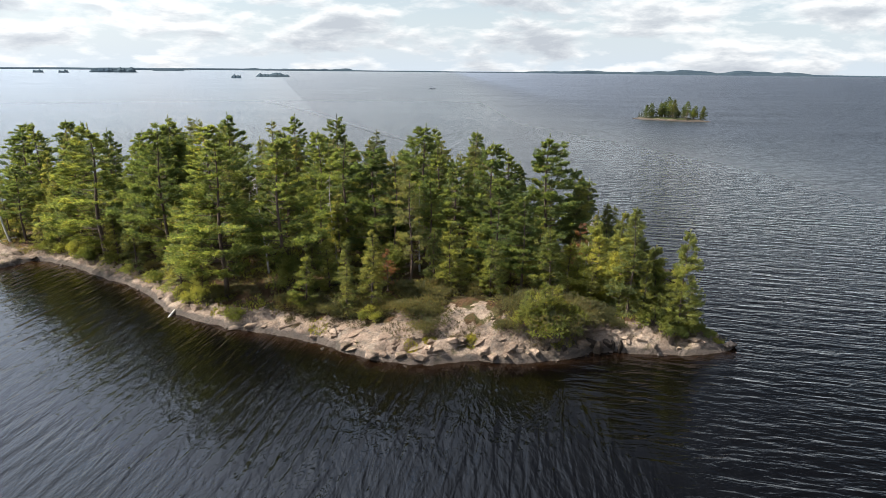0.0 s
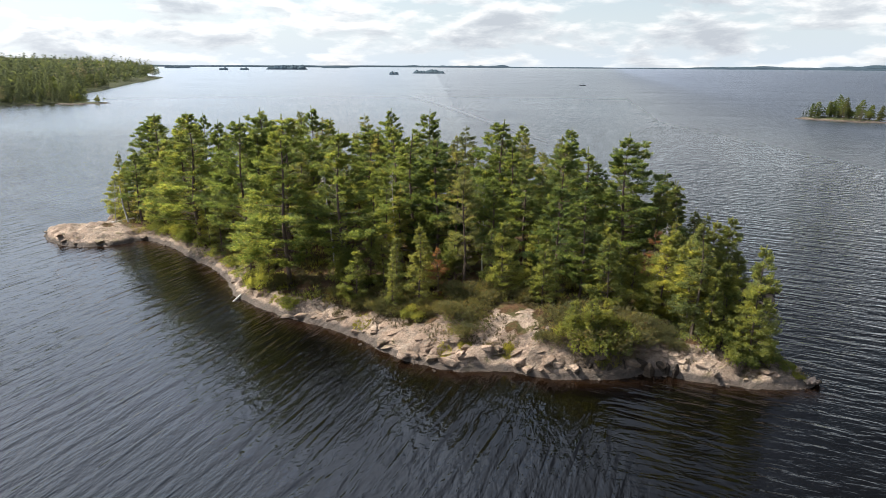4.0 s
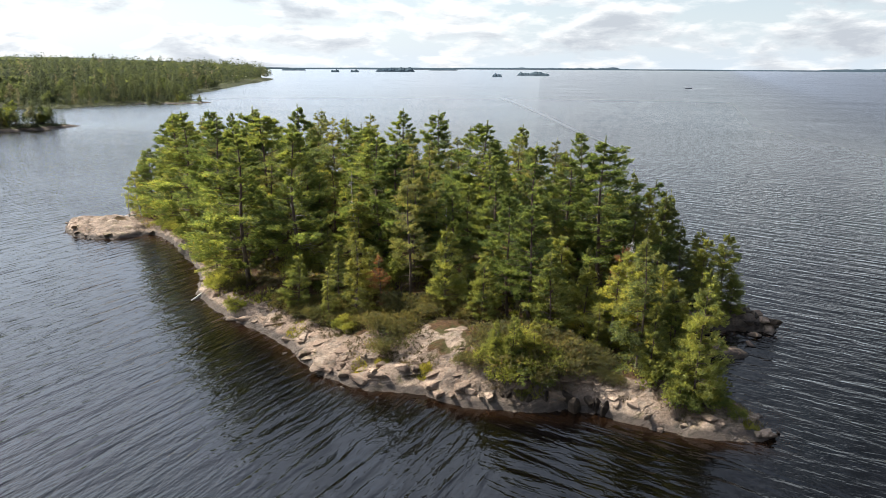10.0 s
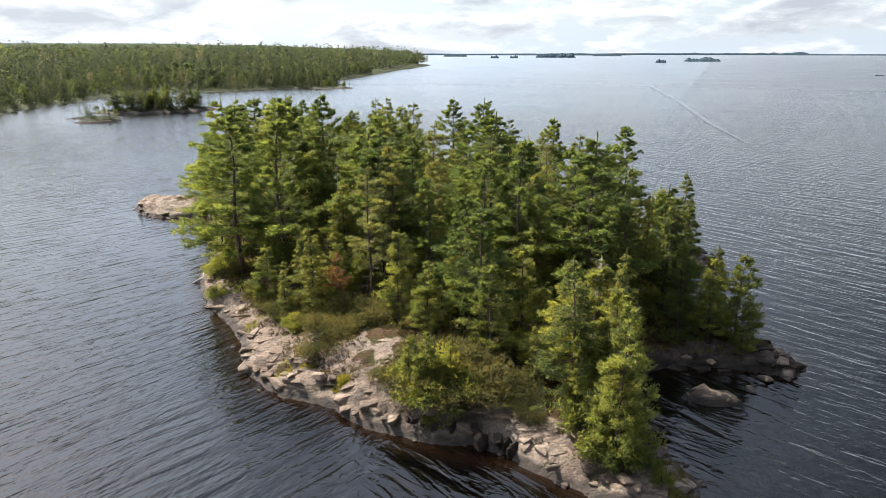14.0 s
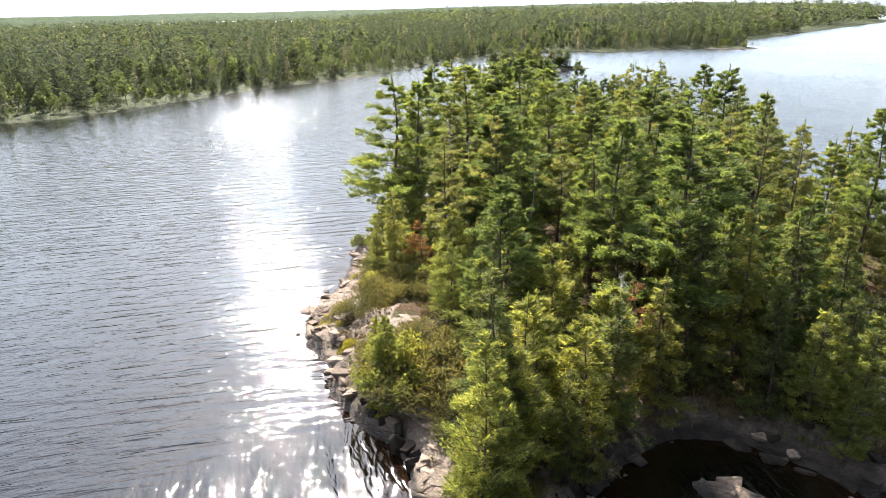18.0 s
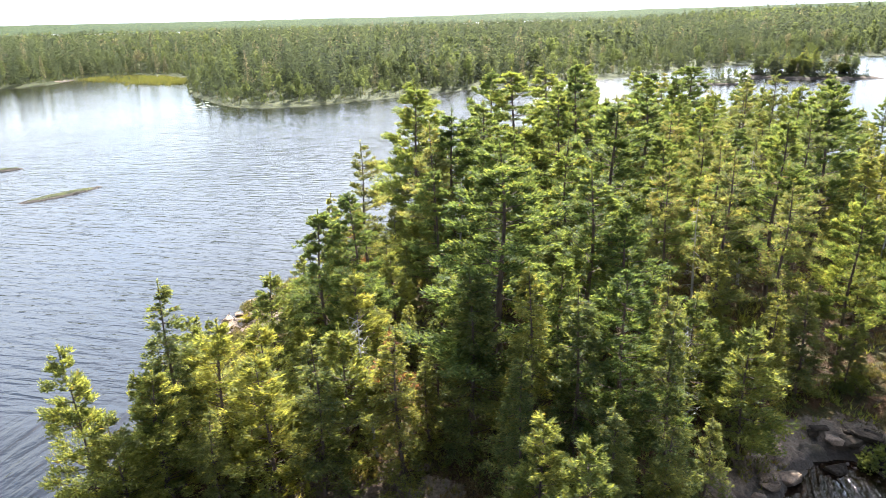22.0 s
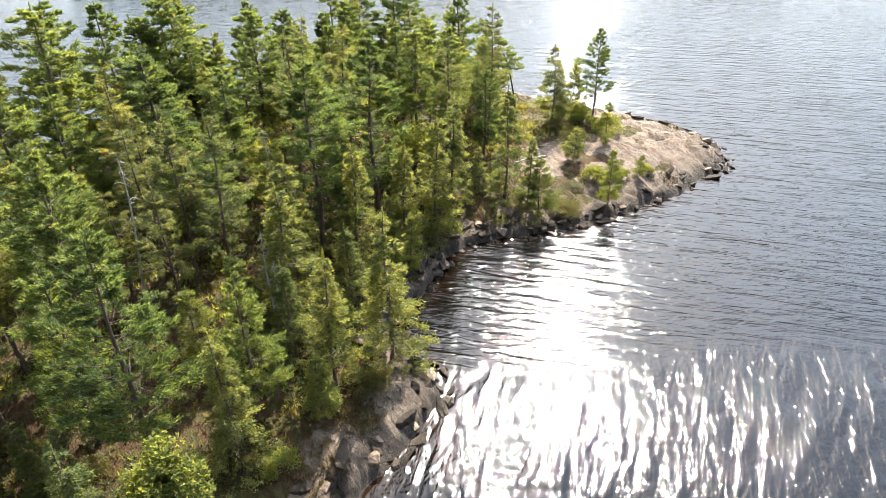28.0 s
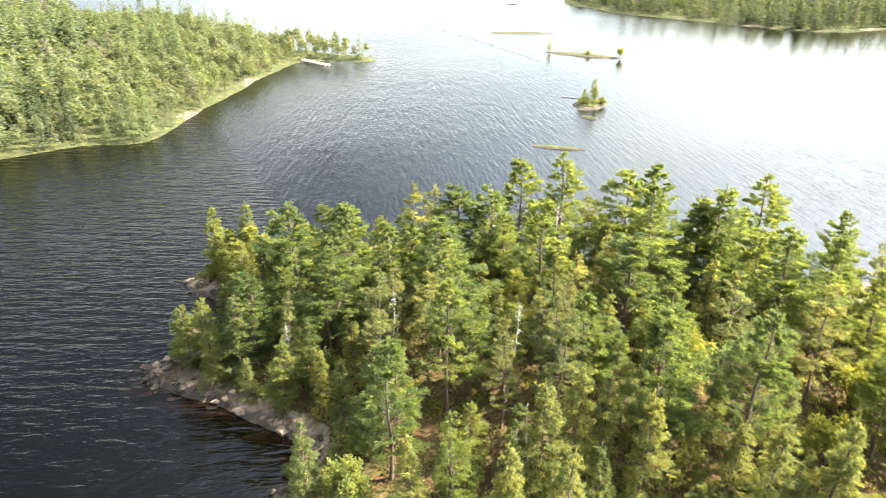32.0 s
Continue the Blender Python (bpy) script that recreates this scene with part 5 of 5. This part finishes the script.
# ---- islets ----
def islet(name, cx, cy, rx, ry, turn, high, label, seed, earth=0.8):
    n, m = 30, 22
    u, v = np.linspace(-1.35, 1.35, n), np.linspace(-1.35, 1.35, m)
    U, V = np.meshgrid(u, v, indexing="ij")
    q = 1 - np.hypot(U, V) + 0.28 * fbm(U, V, 0.7, 3, seed)
    z = np.where(q > 0, high * (1 - np.exp(-q * 3)) + 0.12 * fbm(U, V, 0.3, 2, seed + 3), q * 1.5)
    c, s = math.cos(radians(turn)), math.sin(radians(turn))
    p = np.stack([cx + U * rx * c - V * ry * s, cy + U * rx * s + V * ry * c, z], -1)
    vv, ff, so, wa = trimmed(p.reshape(-1, 3), sheet(u, v, q > -0.4), np.clip(q * 2.2, 0, earth), np.clip(0.9 - q, 0.2, 0.9))
    return tagged(new(name, mesh_of(name, vv, ff, SHORE, True, {"soil": so, "wash": wa})), label, "islet", kind="structure")


def islet_trees(cx, cy, rx, ry, turn, count, tall, seed, name="islet_woods", kinds=None):
    r = np.random.default_rng(seed)
    a, q = r.uniform(0, 2 * np.pi, count), np.sqrt(r.uniform(0, 0.75, count))
    u, v = q * np.cos(a) * rx, q * np.sin(a) * ry
    c, s = math.cos(radians(turn)), math.sin(radians(turn))
    spots = np.column_stack([cx + u * c - v * s, cy + u * s + v * c, np.full(count, 0.5), tall * r.uniform(0.4, 1.1, count)])
    woods(name, "low trees and shrubs crowding a rocky islet", spots, kinds or fine, seed)


for cx, cy, rx, ry, turn, high, count, tall in (
        (98, 289, 17, 9, -33, 1.1, 46, 4.6), (-184, 149, 19, 9, 62, 1.6, 60, 8.5), (-166, 119, 6.5, 3.6, 70, 1.0, 12, 4.5), (-178, 124, 8, 3, 55, 0.7, 7, 4.4),
        (-57, -24, 5.5, 3.6, 40, 0.8, 9, 2.2), (-84, -90, 14, 3.0, 134, 0.5, 8, 1.4), (-82, -147, 13, 3.2, 160, 0.4, 12, 1.6), (-241, 288, 12, 6, 40, 1.0, 14, 5),
        (-228, -100, 16, 5, 60, 0.35, 16, 3.0)):
    islet("islet_ground", cx, cy, rx, ry, turn, high, "low rocky islet with grass and shrubs", int(abs(cx)))
    islet_trees(cx, cy, rx, ry, turn, count, tall, int(abs(cx) + 7))
islet("rock_reef", -37.5, 6.3, 5.2, 1.0, 151, 0.35, "narrow mossy reef of dark rock just above the water", 61, 0.9)
islet("rock_reef", -52, -13, 2.4, 1.0, 120, 0.35, "narrow mossy reef of dark rock just above the water", 62, 0.9)
islet("reef_rock", 19.8, 57.2, 1.6, 0.9, 30, 0.45, "small bare rock with a tuft of grass in the cove", 63, 0.2)

mx = np.array([(-214, -78), (-220, -86), (-226, -94), (-231, -104), (-236, -114), (-224, -84), (-234, -96), (-240, -106), (-216, -72), (-244, -118), (-208, -66)], float)
r3 = np.random.default_rng(23)
p = np.repeat(mx, 520, 0) + r3.normal(0, 1, (520 * len(mx), 2)) * np.array([5.0, 4.0])
v, f = tufts(np.column_stack([p, np.full(len(p), 0.15)]), np.tile([0, 0, 1.0], (len(p), 1)), 3, 0.9, 0.30, 0.6, r3)
tagged(new("marsh_grass", mesh_of("marsh_grass", v, f, MARSH)), "yellow-green marsh grass on the flat shore", "grass", kind="stuff")

for kind, x, y, s, z in ((spruces[0], -57.5, -23.2, 0.72, 0.7), (youngs[1], -56.0, -25.2, 0.5, 0.6), (leafies[0], -58.6, -25.0, 0.55, 0.6), (bushes[0], -55.0, -23.4, 1.2, 0.5), (bushes[1], -59.2, -22.8, 1.1, 0.5),
                         (youngs[0], -75.5, -98.5, 0.55, 0.3), (leafies[1], -92.5, -81.5, 0.75, 0.3), (bushes[1], -85.0, -89.0, 1.0, 0.4)):
    plant(kind, x, y, s, z=z)
r4 = np.random.default_rng(29)
for cx, cy, rx, ry, turn, count, low, high in ((98, 289, 13, 5.5, -33, 32, 0.40, 0.80), (-184, 149, 15, 6, 62, 34, 0.45, 0.85), (-241, 288, 8, 3.5, 40, 9, 0.35, 0.6)):
    for _ in range(count):
        a, q = r4.uniform(0, 2 * np.pi), math.sqrt(r4.uniform(0, 1))
        u, v = rx * q * math.cos(a), ry * q * math.sin(a)
        c, s = math.cos(radians(turn)), math.sin(radians(turn))
        kind = (pines + olives + spruces + leafies)[r4.integers(13)]
        size = r4.uniform(low, high) * (1.15 - 0.5 * q)
        plant(kind, cx + u * c - v * s, cy + u * s + v * c, size * (1.6 if kind in leafies else 1.3 if kind in spruces else 1.0), z=0.5, stretch=1.15)


# ---- small things ----
def log(points, radii, label, name="fallen_log"):
    v, f = rods([np.array(points)], [np.array(radii)], 7)
    return tagged(new(name, mesh_of(name, v, f, SNAG, True)), label, "log")


def gz(x, y, up=0.0):
    return (x, y, float(ground_z(x, y)) + up)


log([(-22.5, 51.2, -0.1), (-22.3, 52.4, 0.25), gz(-21.9, 54.2, 0.25)], [0.09, 0.10, 0.07], "bleached driftwood log sloping from the bank into the water")
log([gz(-29.0, 95.2, 0.12), gz(-30.0, 96.4, 0.15), gz(-31.4, 98.0, 0.12)], [0.05, 0.07, 0.09], "fallen grey trunk lying on the bare rock")
log([gz(-51.5, 69.5, 0.15), gz(-49.3, 70.2, 0.2), gz(-46.8, 70.8, 0.2)], [0.10, 0.11, 0.08], "dark driftwood trunk behind the smooth rock")
log([gz(0.2, 53.0, 0.3), gz(2.4, 53.2, 0.5)], [0.05, 0.04], "fallen grey branch among the young pines")
log([(-58.5, -29.5, 0.06), (-54.0, -33.5, 0.12)], [0.06, 0.09], "drifting dark log beside the islet")

# rain pool on the headland
a = np.arange(28) * 2 * np.pi / 28
c, s_ = math.cos(radians(128)), math.sin(radians(128))
ring = np.stack([-37.9 + 1.5 * np.cos(a) * c - 0.85 * np.sin(a) * s_, 108.4 + 1.5 * np.cos(a) * s_ + 0.85 * np.sin(a) * c, 0 * a + 1.0], 1)
tagged(new("rain_pool", mesh_of("rain_pool", np.vstack([ring, ring.mean(0)]), np.array([(k, (k + 1) % 28, 28) for k in range(28)]), POOL)), "shallow rain pool lying in a hollow of the rock", "pool", kind="structure")

# lily pads in the still bay
for k in range(22):
    x, y = rng.normal(-131.0, 4.0), rng.normal(-18.0, 3.0)
    if float(inside(np.array([x]), np.array([y]), WEST)[0]) < -0.5:
        b = np.linspace(0.25, 2 * np.pi - 0.25, 12)
        pad = np.vstack([np.stack([np.cos(b), np.sin(b), 0 * b + 0.03], 1), [(0, 0, 0.02)]]) * [rng.uniform(0.3, 0.7), rng.uniform(0.3, 0.7), 1] + [x, y, 0]
        tagged(new("lily_pad", mesh_of("lily_pad", pad, np.array([(i, i + 1, 12) for i in range(11)]), LILY)), "small yellow-green lily pad floating on dark water", "lily pad", "lily pads")


# ---- dock, boats and wakes ----
def box(name, size, at, mat, parent, label=""):
    bm = bmesh.new()
    bmesh.ops.create_cube(bm, size=1.0)
    for q in bm.verts:
        q.co = Vector((q.co.x * size[0], q.co.y * size[1], q.co.z * size[2]))
    bmesh.ops.bevel(bm, geom=list(bm.edges), offset=min(size) * 0.12, segments=1, affect="EDGES")
    me = bpy.data.meshes.new(name)
    bm.to_mesh(me)
    bm.free()
    me.materials.append(mat)
    ob = new(name, me)
    ob.parent = parent
    ob.location = at
    return tagged(ob, label)


dock = tagged(new("boat_dock"), "pale plank dock on posts reaching out from the shore", "dock")
dock.matrix_basis = pose(4.8, -98.5, 0, 0, 0, 121)
for k in range(30):
    box("plank", (0.40, 1.7, 0.05), (0.3 + 0.44 * k, 0, 0.62), PLANK, dock)
for side in (-0.7, 0.7):
    box("beam", (13.2, 0.12, 0.16), (6.6, side, 0.51), PLANK, dock)
    for k in range(4):
        box("post", (0.16, 0.16, 1.6), (0.6 + 4.1 * k, side, 0.1), PLANK, dock)


def boat(x, y, turn, length, label, hull):
    top = tagged(new("motor_boat"), label, "boat")
    top.matrix_basis = pose(x, y, 0, 0, 0, turn)
    us = np.linspace(0, 1, 9)
    half = 0.42 * length * 0.42 * np.clip((1 - us**3.0), 0.02, 1)
    rows = []
    for u, w_ in zip(us, half):
        rows.append([(u * length - length / 2, -w_, 0.55 + 0.25 * u**2), (u * length - length / 2, -w_ * 0.55, -0.12), (u * length - length / 2, w_ * 0.55, -0.12), (u * length - length / 2, w_, 0.55 + 0.25 * u**2)])
    me = mesh_of("hull", np.array(rows).reshape(-1, 3), sheet(us, np.arange(4)), hull)
    ob = new("hull", me)
    ob.parent = top
    box("deck", (length * 0.75, length * 0.30, 0.06), (-length * 0.06, 0, 0.42), HULL, top)
    box("console", (0.5, 0.7, 0.55), (0.1, 0, 0.70), HULL, top)
    box("windscreen", (0.06, 0.9, 0.4), (0.5, 0, 1.05), DARKHULL, top)
    box("outboard_motor", (0.4, 0.4, 0.9), (-length / 2 - 0.15, 0, 0.55), DARKHULL, top, "dark outboard motor")
    return top


boat(-10.8, 695, 200, 6.0, "small dark motor boat far out on the lake", DARKHULL)
boat(-118, -267, 150, 6.0, "small white motor boat in the channel", HULL)


def streak(name, points, widths, label, mat):
    p = np.array(points, float)
    way = unit(np.gradient(p, axis=0))
    side = np.stack([-way[:, 1], way[:, 0]], 1) * np.asarray(widths)[:, None]
    rows = np.stack([np.column_stack([p - side, np.full(len(p), 0.05)]), np.column_stack([p + side, np.full(len(p), 0.05)])], 1).reshape(-1, 3)
    return tagged(new(name, mesh_of(name, rows, sheet(np.arange(len(p)), np.arange(2)), mat)), label, "wake", kind="structure")


streak("boat_wake", [(-9, 696), (4, 701), (24, 706), (60, 712)], [0.6, 1.4, 1.2, 0.3], "white foam trailing behind a far motor boat", WAKE)

streak("boat_wake", [(-266, 715), (-126, 458), (-56, 300), (-22, 217), (-5, 180)], [0.8, 1.3, 1.1, 0.7, 0.2], "smooth track left on the lake by a boat, its sky sheen painted pale", SLICK)
streak("boat_wake", [(-37, -219), (-51.5, -180), (-61.3, -125), (-66.6, -81)], [0.5, 1.1, 0.9, 0.2], "smooth track left in the channel by a boat, its sky sheen painted pale", SLICK)
log([gz(-47.0, 70.0, -0.2), (-47.7, 70.2, 3.4), (-48.1, 70.5, 5.7)], [0.13, 0.10, 0.04], "dead grey trunk leaning over the shore", "leaning_dead_tree")
